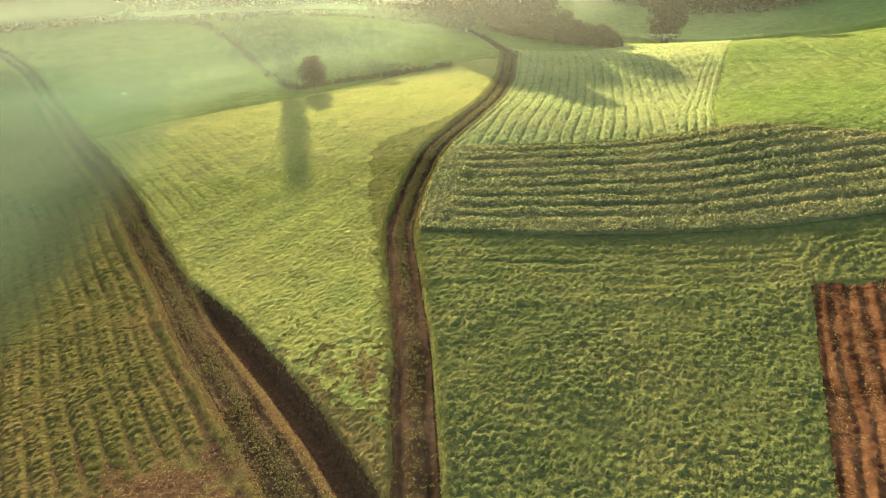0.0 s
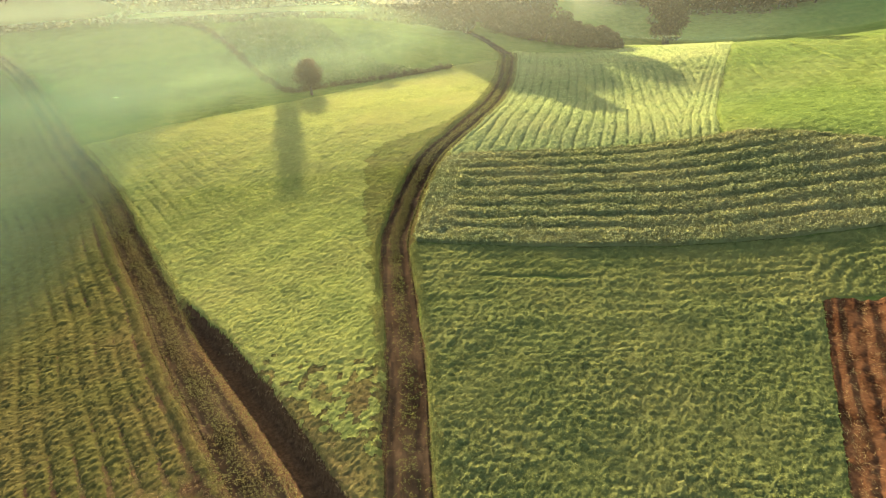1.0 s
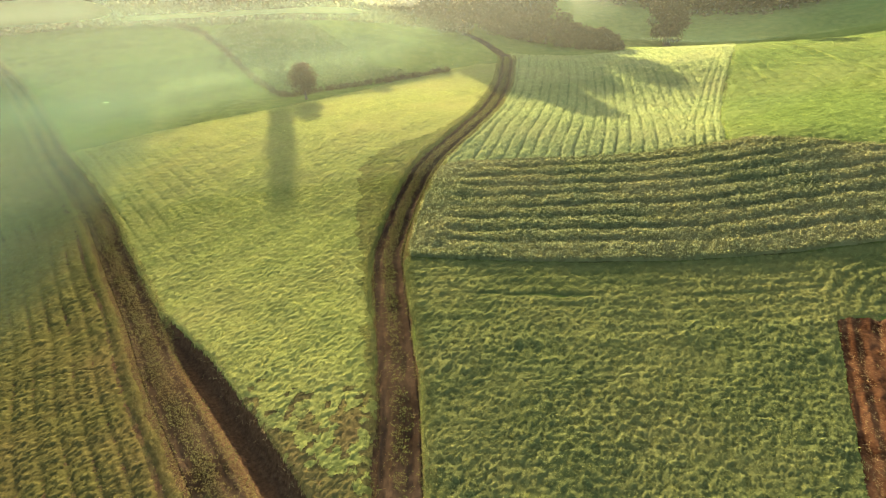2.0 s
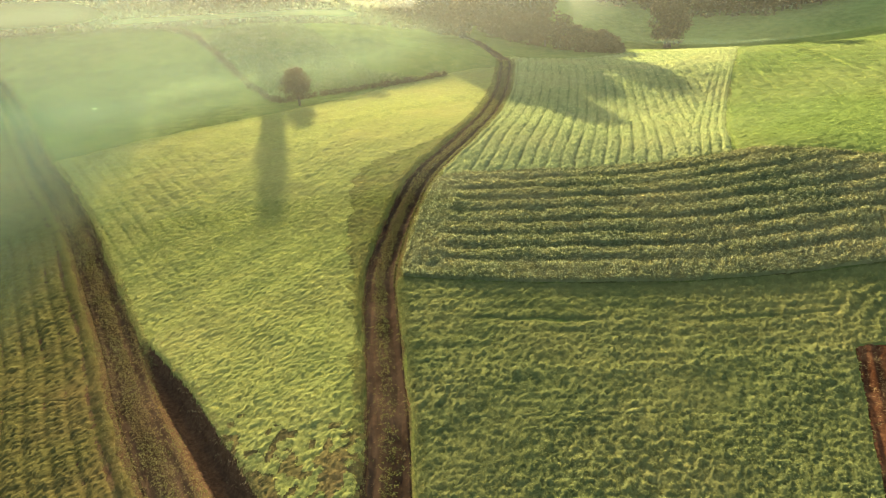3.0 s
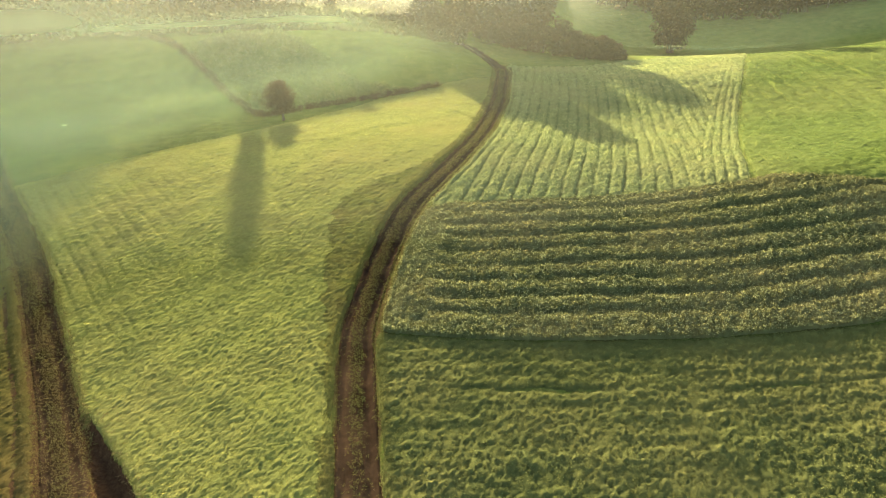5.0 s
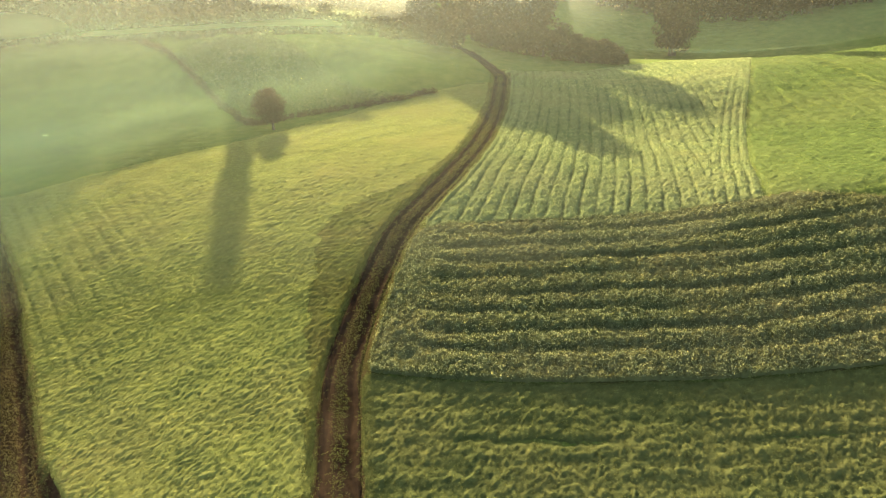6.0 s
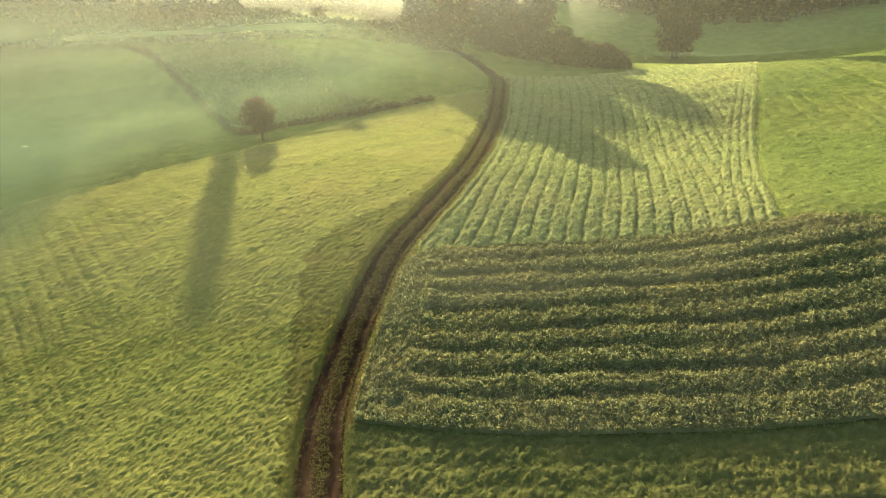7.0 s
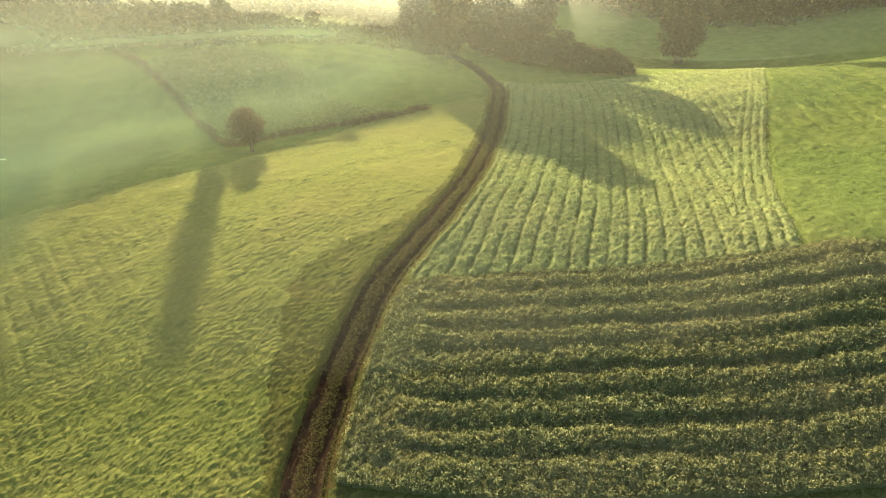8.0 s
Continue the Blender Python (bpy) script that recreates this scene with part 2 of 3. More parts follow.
def rows_right(y):
    return np.interp(y, [55, 61, 73, 95, 118.5, 140], [29, 30.9, 36, 47, 59.5, 71])


def slope_end(x):
    return np.interp(x, [-60, -45, -24, -15, -3, 10, 20], [74, 80, 93, 101, 113, 119, 122])


def line_step(v, pitch):
    """0 in the furrow, 1 on the ridge of rows that lie pitch metres apart."""
    return 0.5 - 0.5 * np.cos(2 * math.pi * v / pitch)


# ---- meshes from arrays ----
def mesh_object(name, verts, quads, material, smooth_faces=False):
    me = bpy.data.meshes.new(name)
    nv, nf = len(verts), len(quads)
    me.vertices.add(nv)
    me.vertices.foreach_set("co", np.ascontiguousarray(verts, np.float32).ravel())
    quads = np.asarray(quads)
    sides = quads.shape[1]
    me.loops.add(nf * sides)
    me.loops.foreach_set("vertex_index", np.ascontiguousarray(quads, np.int32).ravel())
    me.polygons.add(nf)
    me.polygons.foreach_set("loop_start", np.arange(0, nf * sides, sides, dtype=np.int32))
    if smooth_faces:
        me.polygons.foreach_set("use_smooth", np.ones(nf, bool))
    me.update(calc_edges=True)
    me.materials.append(material)
    return new(name, me)


def float_attribute(ob, name, values):
    ob.data.attributes.new(name, "FLOAT", "POINT").data.foreach_set("value", np.ascontiguousarray(values, np.float32).ravel())


def sheet(name, X, Y, Z, material):
    r, c = X.shape
    i = np.arange(r * c).reshape(r, c)
    quads = np.stack([i[:-1, :-1], i[:-1, 1:], i[1:, 1:], i[1:, :-1]], -1).reshape(-1, 4)
    return mesh_object(name, np.stack([X, Y, Z], -1).reshape(-1, 3), quads, material, True)


def leaf_arrays(base, length, width, low, high, droop=0.25, turn=None):
    """One pointed leaf at each base point. low, high: degrees above the level at which it grows."""
    n = len(base)
    a = rng.uniform(0, 2 * math.pi, n) if turn is None else turn
    e = np.radians(rng.uniform(low, high, n))
    L = length * rng.uniform(0.6, 1.3, n)
    W = width * rng.uniform(0.7, 1.3, n)
    d = np.stack([np.cos(a) * np.cos(e), np.sin(a) * np.cos(e), np.sin(e)], 1)
    k = rng.uniform(-0.8, 0.8, n)
    w = np.stack([-np.sin(a) * np.cos(k), np.cos(a) * np.cos(k), np.sin(k)], 1)
    tip = base + d * L[:, None]
    tip[:, 2] -= droop * L
    half = w * (0.5 * W)[:, None]
    return np.stack([base + half, tip, base - half], 1).reshape(-1, 3)


def leaf_object(name, parts, material):
    v = np.concatenate(parts)
    return mesh_object(name, v, np.arange(len(v)).reshape(-1, 3), material)


def scatter(x0, x1, y0, y1, pitch):
    """A shaken grid of points."""
    X, Y = np.meshgrid(np.arange(x0, x1, pitch), np.arange(y0, y1, pitch))
    x = X.ravel() + rng.uniform(-0.5, 0.5, X.size) * pitch
    y = Y.ravel() + rng.uniform(-0.5, 0.5, X.size) * pitch
    return x, y


def in_view(x, y):
    """The stretch of the plan that the flight looks down on."""
    return (np.abs(x - 1 - 0.04 * y) < 22 + 0.76 * y * 0.98) & (y > 13)


def wave(x, y, size, seed=0.0):
    """Soft uneven patches, about 0 to 1, size metres across."""
    u, v = x / size + seed, y / size - seed
    return 0.5 + 0.25 * (np.sin(u * 2.1 + 1.7 * np.sin(v * 1.3)) + np.sin(v * 2.7 + 1.9 * np.sin(u * 0.9 + seed)))


def mounds(x, y, cell, seed=0):
    """Rounded tussocks about cell metres apart: 1 on top, 0 between them, and a number of its own for each."""
    ix, iy = np.floor(x / cell), np.floor(y / cell)
    best, own = np.full(x.shape, 9.0), np.zeros(x.shape)
    for ox in (-1, 0, 1):
        for oy in (-1, 0, 1):
            cx, cy = ix + ox, iy + oy
            h = np.sin(cx * 127.1 + cy * 311.7 + seed * 17.3) * 43758.5453
            h2 = np.sin(cx * 269.5 + cy * 183.3 + seed * 5.1) * 24634.6345
            jx, jy, own_here = h - np.floor(h), h2 - np.floor(h2), (h * 7.13) % 1.0
            d = np.hypot(x / cell - cx - 0.15 - 0.7 * jx, y / cell - cy - 0.15 - 0.7 * jy)
            near = d < best
            best, own = np.where(near, d, best), np.where(near, own_here, own)
    return np.clip(1 - (best / 0.72) ** 2, 0, 1), own


def clumps(x, y, size, count, spread, base_h=0.0, length=0.25, width=0.1, low=15, high=75, droop=0.3, lift=0.0):
    """Leaves of plants that stand at x, y; size scales each plant."""
    z = height(x, y)
    k = np.repeat(np.arange(len(x)), count)
    s = size[k]
    r = spread * np.sqrt(rng.uniform(0, 1, len(k))) * s
    a = rng.uniform(0, 2 * math.pi, len(k))
    up = base_h * s * rng.uniform(0.1, 1.0, len(k)) * (1 - 0.5 * (r / (spread * s + 1e-6)) ** 2)
    base = np.stack([x[k] + r * np.cos(a), y[k] + r * np.sin(a), z[k] + up + lift], 1)
    return leaf_arrays(base, length * s, width * s, low, high, droop)


# ---- ground ----
def axis(*runs):
    out = []
    for a, b, n in runs:
        out.append(np.arange(a, b, n))
    return np.concatenate(out)


gx = np.concatenate([[-2600, -1600, -1000, -650, -450, -320, -240, -190, -155], axis((-130, -60, 1.4), (-60, 60, 0.5), (60, 130, 1.2)),
                     [131, 145, 165, 190, 230, 290, 380, 500, 700, 1100, 1700, 2600]])
gy = np.concatenate([[-2600, -1500, -900, -500, -280, -150, -80, -40, -15, 0, 6], axis((10, 75, 0.5), (75, 142, 0.8), (142, 262, 3.0), (262, 520, 12.0)),
                     [530, 620, 760, 1000, 1500, 2600]])
GX, GY = np.meshgrid(gx, gy)
GZ = height(GX, GY) - 0.4 * smooth(0.4, 0.9, GX - plough_x(GY)) * (1 - smooth(34.0, 34.8, GY)) * (GX < 40) * (GY > 9)
ground = sheet("ground", GX, GY, GZ, M_GROUND)
tagged(ground, "rolling farmland with meadow turf and brown earth", "ground", kind="structure")
bare = 0.15 * np.ones(GX.shape)
bare = np.where((GY < slope_end(GX)) & (GX < mid_x(GY)), 0.36, bare)
bare = np.where((GX > mid_x(GY)) & (GY < tall_front(GX)), 0.30, bare)
bare = np.where((GX < left_x(GY)) & (GY < 110), 0.52, bare)
bare = np.where((GX > mid_x(GY)) & (GY > tall_front(GX)) & (GY < 132) & (GX < rows_right(GY)), np.where(GY < tall_back(GX), 0.44, 0.41), bare)
for track_line in (MID_TRACK, LEFT_TRACK):
    dd, _ = aside(GX, GY, track_line)
    bare = np.maximum(bare, 0.75 * (1 - smooth(0.9, 1.7, np.abs(dd))) * (GY < 150))
bare = np.maximum(bare, smooth(0.05, 0.5, ditch_depth(GX, GY)))
bare = np.where((GX < mid_x(GY)) & (GX > left_x(GY)) & (GY < 40), np.maximum(bare, 0.75 * (1 - smooth(22, 36, GY))), bare)
bare = np.maximum(bare, 0.6 * np.exp(-((GX + 15) ** 2 / 60 + (GY - 20.5) ** 2 / 9)))      # scraped corner beside the ditch
bare = np.maximum(bare, 0.36 * np.exp(-((GX - 45) ** 2 / 40 + (GY - 98) ** 2 / 160)))
bare = np.where((GX > 25) & (GX < 64) & (GY > tall_front(GX)) & (GY < tall_back(GX)), 0.44, bare)
float_attribute(ground, "bare", bare)


# ---- farm tracks ----
def track(name, line, label, worn=1.0):
    """A sunken earth track: two wheel ruts with a raised, grassy middle."""
    tang = np.gradient(line, axis=0)
    tang /= np.linalg.norm(tang, axis=1)[:, None]
    fine = np.linspace(0, len(line) - 1, int(len(line) * 3.5))
    px, py = np.interp(fine, np.arange(len(line)), line[:, 0]), np.interp(fine, np.arange(len(line)), line[:, 1])
    nx, ny = -np.interp(fine, np.arange(len(line)), tang[:, 1]), np.interp(fine, np.arange(len(line)), tang[:, 0])
    u = np.linspace(-1.3, 1.3, 34)
    X, Y = px[:, None] + nx[:, None] * u, py[:, None] + ny[:, None] * u
    wob = 0.08 * np.sin(fine * 0.9)[:, None] + 0.05 * np.sin(fine * 2.3)[:, None]
    rut = np.exp(-((u - 0.72 + wob) / 0.26) ** 2) + np.exp(-((u + 0.72 + wob) / 0.26) ** 2)
    crown = 0.07 * np.exp(-(u / 0.35) ** 2)
    edge = -0.26 * smooth(1.05, 1.3, np.abs(u)) + 0 * X
    Z = land(X, Y) - 0.12 + crown - 0.14 * worn * rut + edge + 0.05 * rng.normal(0, 0.5, X.shape)
    Z = Z - ditch_depth(X, Y)
    ob = sheet(name, X, Y, Z, M_TRACK)
    return tagged(ob, label, "farm track", kind="structure")


track("road_middle", MID_TRACK, "brown earth farm track with two worn wheel ruts")
track("road_left", LEFT_TRACK, "earth field track overgrown along its middle", 0.45)

# ---- ploughed strip ----
ps = np.linspace(0, 31, 210)
pw = np.linspace(0, 22, 150)
PS, PW = np.meshgrid(ps, pw, indexing="ij")
PYc = 35.0 - PS * 0.885 + 0.25 * np.sin(PW * 1.3) * (PS < 1)
PX = np.interp(PYc, [5, 17.4, 24.5, 34.9], [11.3, 17.7, 21.4, 26.8]) + PW
furrow = line_step(PW + 0.12 * np.sin(PS * 0.3) + 0.25 * np.sin(PW * 0.7) + 0.3, 1.1)
clod = np.array([[noise.noise((a * 0.3, b * 3.0, 0.3)) for b in pw] for a in ps])
lump = np.array([[noise.noise((a * 2.6, b * 4.5, 3.3)) for b in pw] for a in ps])
PZ = land(PX, PYc) - 0.06 + 0.13 * furrow * (0.6 + 0.6 * wave(PX, PYc, 4, 3)) + 0.07 * clod + 0.035 * lump + 0.04 * rng.normal(0, 0.6, PX.shape)
PZ = PZ + 0.05 - 0.3 * (1 - smooth(0, 0.4, PW)) - 0.4 * (1 - smooth(0, 0.3, PS))
plough = sheet("ploughed_field", PX, PYc, PZ, M_PLOUGH)
tagged(plough, "ploughed strip of reddish brown earth in furrows", "ploughed field", kind="structure")

# ---- crops, field by field ----
def crop_field(name, label, category, material, box, within, stand, bands, leaf, counts, pose_of=(-5, 60), droop=0.3, jitter=0.25, grain=0.2, joined=None):
    """A standing crop: a closed, uneven canopy of foliage with single leaves all over it.
    box: the stretch of the plan; within: where it grows; stand: its height and tone at each point; bands: (from y, to y, spacing)."""
    x0, x1 = box
    verts, faces, flags, tones, base = [], [], [], [], 0
    for (y0, y1, step), count in zip(bands, counts):
        X, Y = np.meshgrid(np.arange(x0, x1, step), np.arange(y0 - step, y1 + step, step))
        X = X + rng.uniform(-0.33, 0.33, X.shape) * step
        Y = Y + rng.uniform(-0.33, 0.33, X.shape) * step
        ok = within(X, Y)
        if ok.any():
            pad = np.pad((joined or within)(X, Y).astype(float), 1)
            near = sum(pad[i:i + ok.shape[0], j:j + ok.shape[1]] for i in (0, 1, 2) for j in (0, 1, 2)) / 9
            use = (near > 0) & (np.pad(ok, 1)[:-2, 1:-1] | np.pad(ok, 1)[2:, 1:-1] | np.pad(ok, 1)[1:-1, :-2] | np.pad(ok, 1)[1:-1, 2:] | ok)
            H, T = np.zeros(X.shape), np.zeros(X.shape)
            H[use], T[use] = stand(X[use], Y[use])
            Z = np.zeros(X.shape)
            Z[use] = height(X[use], Y[use]) + (H[use] + rng.normal(0, grain, use.sum()) * np.minimum(H[use], 0.35)) * np.clip(near[use] * 2 - 1, 0, 1) * 0.86 - 0.05
            i = np.arange(X.size).reshape(X.shape)
            cell = use[:-1, :-1] & use[:-1, 1:] & use[1:, :-1] & use[1:, 1:] & (ok[:-1, :-1] | ok[1:, 1:])
            a, b, c, d = i[:-1, :-1][cell], i[:-1, 1:][cell], i[1:, 1:][cell], i[1:, :-1][cell]
            mark = np.full(X.size, -1)
            kept = np.unique(np.concatenate([a, b, c, d]))
            mark[kept] = np.arange(len(kept))
            verts.append(np.stack([X, Y, Z], -1).reshape(-1, 3)[kept])
            # canopy coloured darker than its leaves, as shade beneath them
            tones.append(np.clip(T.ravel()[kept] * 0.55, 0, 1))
            tri = np.concatenate([np.stack([a, b, c], 1), np.stack([a, c, d], 1)])
            faces.append(mark[tri] + base)
            flags.append(np.ones(len(tri), bool))
            base += len(kept)
        lx, ly = scatter(x0, x1, y0, y1, step * 1.25)
        good = within(lx, ly)
        lx, ly = lx[good], ly[good]
        h, t = stand(lx, ly)
        k = np.repeat(np.arange(len(lx)), count)
        spread = step * 0.8
        px, py = lx[k] + rng.uniform(-spread, spread, len(k)), ly[k] + rng.uniform(-spread, spread, len(k))
        z = height(lx, ly)[k] + h[k] * rng.uniform(0.6, 1.05, len(k)) - 0.04
        grown = leaf * max(1.0, step / 0.16) * np.clip(0.45 + 1.3 * h[k], 0.5, 1.15)
        v = leaf_arrays(np.stack([px, py, z], 1), grown, grown * 0.48, pose_of[0], pose_of[1], droop)
        verts.append(v)
        tones.append(np.repeat(np.clip(t[k] + rng.normal(0, jitter, len(k)), 0, 1), 3))
        faces.append(np.arange(len(v)).reshape(-1, 3) + base)
        flags.append(np.zeros(len(v) // 3, bool))
        base += len(v)
    ob = mesh_object(name, np.concatenate(verts), np.concatenate(faces), material)
    ob.data.polygons.foreach_set("use_smooth", np.concatenate(flags))
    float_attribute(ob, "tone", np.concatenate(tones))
    return tagged(ob, label, category, kind="stuff")


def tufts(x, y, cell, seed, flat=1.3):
    """Uneven tufts of two sizes, a little wider than deep: height 0 to 1, and a tone, partly each tuft's own, partly
    painted shading: light tops, dark gaps.
    """
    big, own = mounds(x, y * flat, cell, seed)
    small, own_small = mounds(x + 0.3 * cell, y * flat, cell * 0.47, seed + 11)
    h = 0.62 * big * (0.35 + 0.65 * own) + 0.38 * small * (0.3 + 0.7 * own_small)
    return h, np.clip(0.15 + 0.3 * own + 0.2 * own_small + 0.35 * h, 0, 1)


def brown_share(x, y):
    """Where the crop stands thin and brown, in the corner between the ditch and the track; its darkness also imitates
    lens vignetting.
    """
    return np.clip((1 - smooth(20, 36, y)) * (0.5 + wave(x, y, 3, 4)), 0, 1)


def is_brown(x, y):
    return brown_share(x, y) + 0.7 * (mounds(x, y, 0.45, 23)[1] - 0.5) > 0.5


# yellow-green low crop on the slope between the two tracks
def slope_within(x, y):
    d1, _ = aside(x, y, MID_TRACK)
    d2, _ = aside(x, y, LEFT_TRACK)
    return (x > left_x(y)) & (x < mid_x(y)) & (np.abs(d1) > 1.15 + 0.35 * wave(x, y, 3)) & (np.abs(d2) > 1.2 + 0.3 * wave(x, y, 2.2)) & (y < slope_end(x)) & in_view(x, y) & (ditch_depth(x, y) < 0.1)


def verge_share(x, y):
    """1 on the darker grassy verge beside the middle track, 0 in the crop."""
    d1, _ = aside(x, y, MID_TRACK)
    wide = np.interp(y, [13, 30, 38, 45, 52, 57, 63, 66.5, 70, 76, 130], [1.4, 1.5, 1.6, 1.9, 3.5, 5.0, 6.8, 6.4, 3.2, 1.8, 1.6])
    return 1 - smooth(-0.25, 0.35, np.abs(d1) - wide - 0.5 * wave(x, y, 4) - 0.9 * (wave(x, y, 1.1, 9) - 0.5))


def slope_stand(x, y):
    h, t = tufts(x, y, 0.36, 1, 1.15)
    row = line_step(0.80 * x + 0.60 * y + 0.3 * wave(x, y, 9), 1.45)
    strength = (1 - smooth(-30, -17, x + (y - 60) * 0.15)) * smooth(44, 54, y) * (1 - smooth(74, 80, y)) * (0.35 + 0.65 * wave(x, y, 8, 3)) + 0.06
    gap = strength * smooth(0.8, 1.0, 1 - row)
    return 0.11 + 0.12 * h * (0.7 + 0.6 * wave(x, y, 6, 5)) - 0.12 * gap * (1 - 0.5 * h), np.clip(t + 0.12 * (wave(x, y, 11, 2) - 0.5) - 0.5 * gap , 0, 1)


def verge_stand(x, y):
    h, t = tufts(x, y, 0.36, 1, 1.15)
    return 0.10 + 0.11 * h, t


SLOPE_BANDS = [(13, 36, 0.115), (36, 60, 0.13), (60, 85, 0.2), (85, 122, 0.34)]
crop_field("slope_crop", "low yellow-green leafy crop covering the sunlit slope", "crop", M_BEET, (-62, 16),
           lambda x, y: slope_within(x, y) & (verge_share(x, y) < 0.5) & ~is_brown(x, y), slope_stand, SLOPE_BANDS, 0.125, (6, 6, 5, 5), (10, 70), joined=slope_within)
crop_field("verge_grass", "darker olive grass verge beside the earth track", "grass", M_VERGE_TURF, (-16, 18),
           lambda x, y: slope_within(x, y) & (verge_share(x, y) >= 0.5) & ~is_brown(x, y), verge_stand, SLOPE_BANDS, 0.12, (6, 6, 5, 5), (10, 75), joined=slope_within)
crop_field("thin_brown_crop", "thin brownish crop in the corner beside the ditch", "crop", M_BROWN, (-16, 2),
           lambda x, y: slope_within(x, y) & is_brown(x, y), verge_stand, SLOPE_BANDS[:1], 0.115, (6,), (5, 65), joined=slope_within)


# the field beyond the left track, in drills
def scraped_share(x, y):
    return np.exp(-((x + 15) ** 2 / 60 + (y - 20.5) ** 2 / 9))


def left_stand(x, y):
    d2, _ = aside(x, y, LEFT_TRACK)
    h, t = tufts(x, y, 0.42, 2, 1.1)
    row = line_step(d2 + 0.25 * wave(x, y, 8), 1.25)
    gap = 0.9 * smooth(0.6, 1.0, 1 - row) * (0.45 + 0.55 * wave(x, y, 5, 4)) + 0.9 * scraped_share(x, y) + 0.35 * np.exp(-((np.abs(d2) - 2.3) / 0.9) ** 2)
    return np.clip(0.10 + 0.20 * h * (1 - 0.55 * gap) - 0.10 * gap, 0.0, 1), np.clip(t * (1 - 0.5 * gap), 0, 1)


def left_within(x, y):
    d2, _ = aside(x, y, LEFT_TRACK)
    thin = 0.75 * scraped_share(x, y) + 0.45 * mounds(x, y, 0.5, 31)[1] + 0.2 * wave(x, y, 1.3, 6) > 0.93
    return (x < left_x(y)) & (np.abs(d2) > 1.3 + 0.3 * wave(x, y, 2)) & in_view(x, y) & ~thin


crop_field("drilled_crop", "young green crop in drills with brown earth between", "crop", M_LEFT, (-105, 2), left_within, left_stand,
           [(13, 36, 0.13), (36, 60, 0.17), (60, 118, 0.36)], 0.12, (5, 5, 4))


# near meadow and the mown strip under the tall crop
def rim_y(x):
    return np.interp(x, [-2, 4, 12, 21, 27, 40], [36.5, 34.0, 33.9, 34.9, 35.2, 36.0])


def meadow_within(x, y):
    d1, _ = aside(x, y, MID_TRACK)
    return (x > mid_x(y)) & (np.abs(d1) > 1.15 + 0.35 * wave(x, y, 2)) & (y < tall_front(x) - 0.1) & in_view(x, y) & ~((x > plough_x(y) + 0.15 + 0.25 * wave(x, y, 0.9)) & (y < 35.0))


def meadow_stand(x, y):
    mown = smooth(-0.3, 0.5, y - rim_y(x))
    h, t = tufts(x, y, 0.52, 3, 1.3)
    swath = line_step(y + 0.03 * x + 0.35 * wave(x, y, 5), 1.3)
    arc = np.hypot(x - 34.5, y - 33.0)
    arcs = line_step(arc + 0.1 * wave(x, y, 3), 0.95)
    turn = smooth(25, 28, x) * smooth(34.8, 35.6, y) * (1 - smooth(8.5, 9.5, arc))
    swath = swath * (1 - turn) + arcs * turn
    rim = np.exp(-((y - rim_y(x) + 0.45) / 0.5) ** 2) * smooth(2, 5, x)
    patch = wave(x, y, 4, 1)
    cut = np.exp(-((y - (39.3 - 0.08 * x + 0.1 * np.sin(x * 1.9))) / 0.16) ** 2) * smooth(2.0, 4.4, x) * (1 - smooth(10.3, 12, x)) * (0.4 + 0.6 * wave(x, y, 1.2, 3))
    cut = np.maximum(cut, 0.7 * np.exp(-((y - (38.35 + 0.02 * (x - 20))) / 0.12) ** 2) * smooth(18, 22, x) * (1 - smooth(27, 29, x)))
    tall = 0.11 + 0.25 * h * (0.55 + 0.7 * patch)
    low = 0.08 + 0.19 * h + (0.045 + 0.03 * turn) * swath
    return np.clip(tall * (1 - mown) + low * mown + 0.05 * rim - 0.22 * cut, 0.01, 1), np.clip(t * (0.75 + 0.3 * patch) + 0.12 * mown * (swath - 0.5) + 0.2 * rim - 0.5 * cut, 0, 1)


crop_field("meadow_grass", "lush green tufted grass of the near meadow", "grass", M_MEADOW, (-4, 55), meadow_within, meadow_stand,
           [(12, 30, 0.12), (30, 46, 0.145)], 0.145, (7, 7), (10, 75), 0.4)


# tall crop in ridged rows
def tall_within(x, y):
    d1, _ = aside(x, y, MID_TRACK)
    return (x > mid_x(y)) & (np.abs(d1) > 1.6 + 0.25 * wave(x, y, 2)) & (y > tall_front(x)) & (y < tall_back(x) + 0.3) & in_view(x, y)


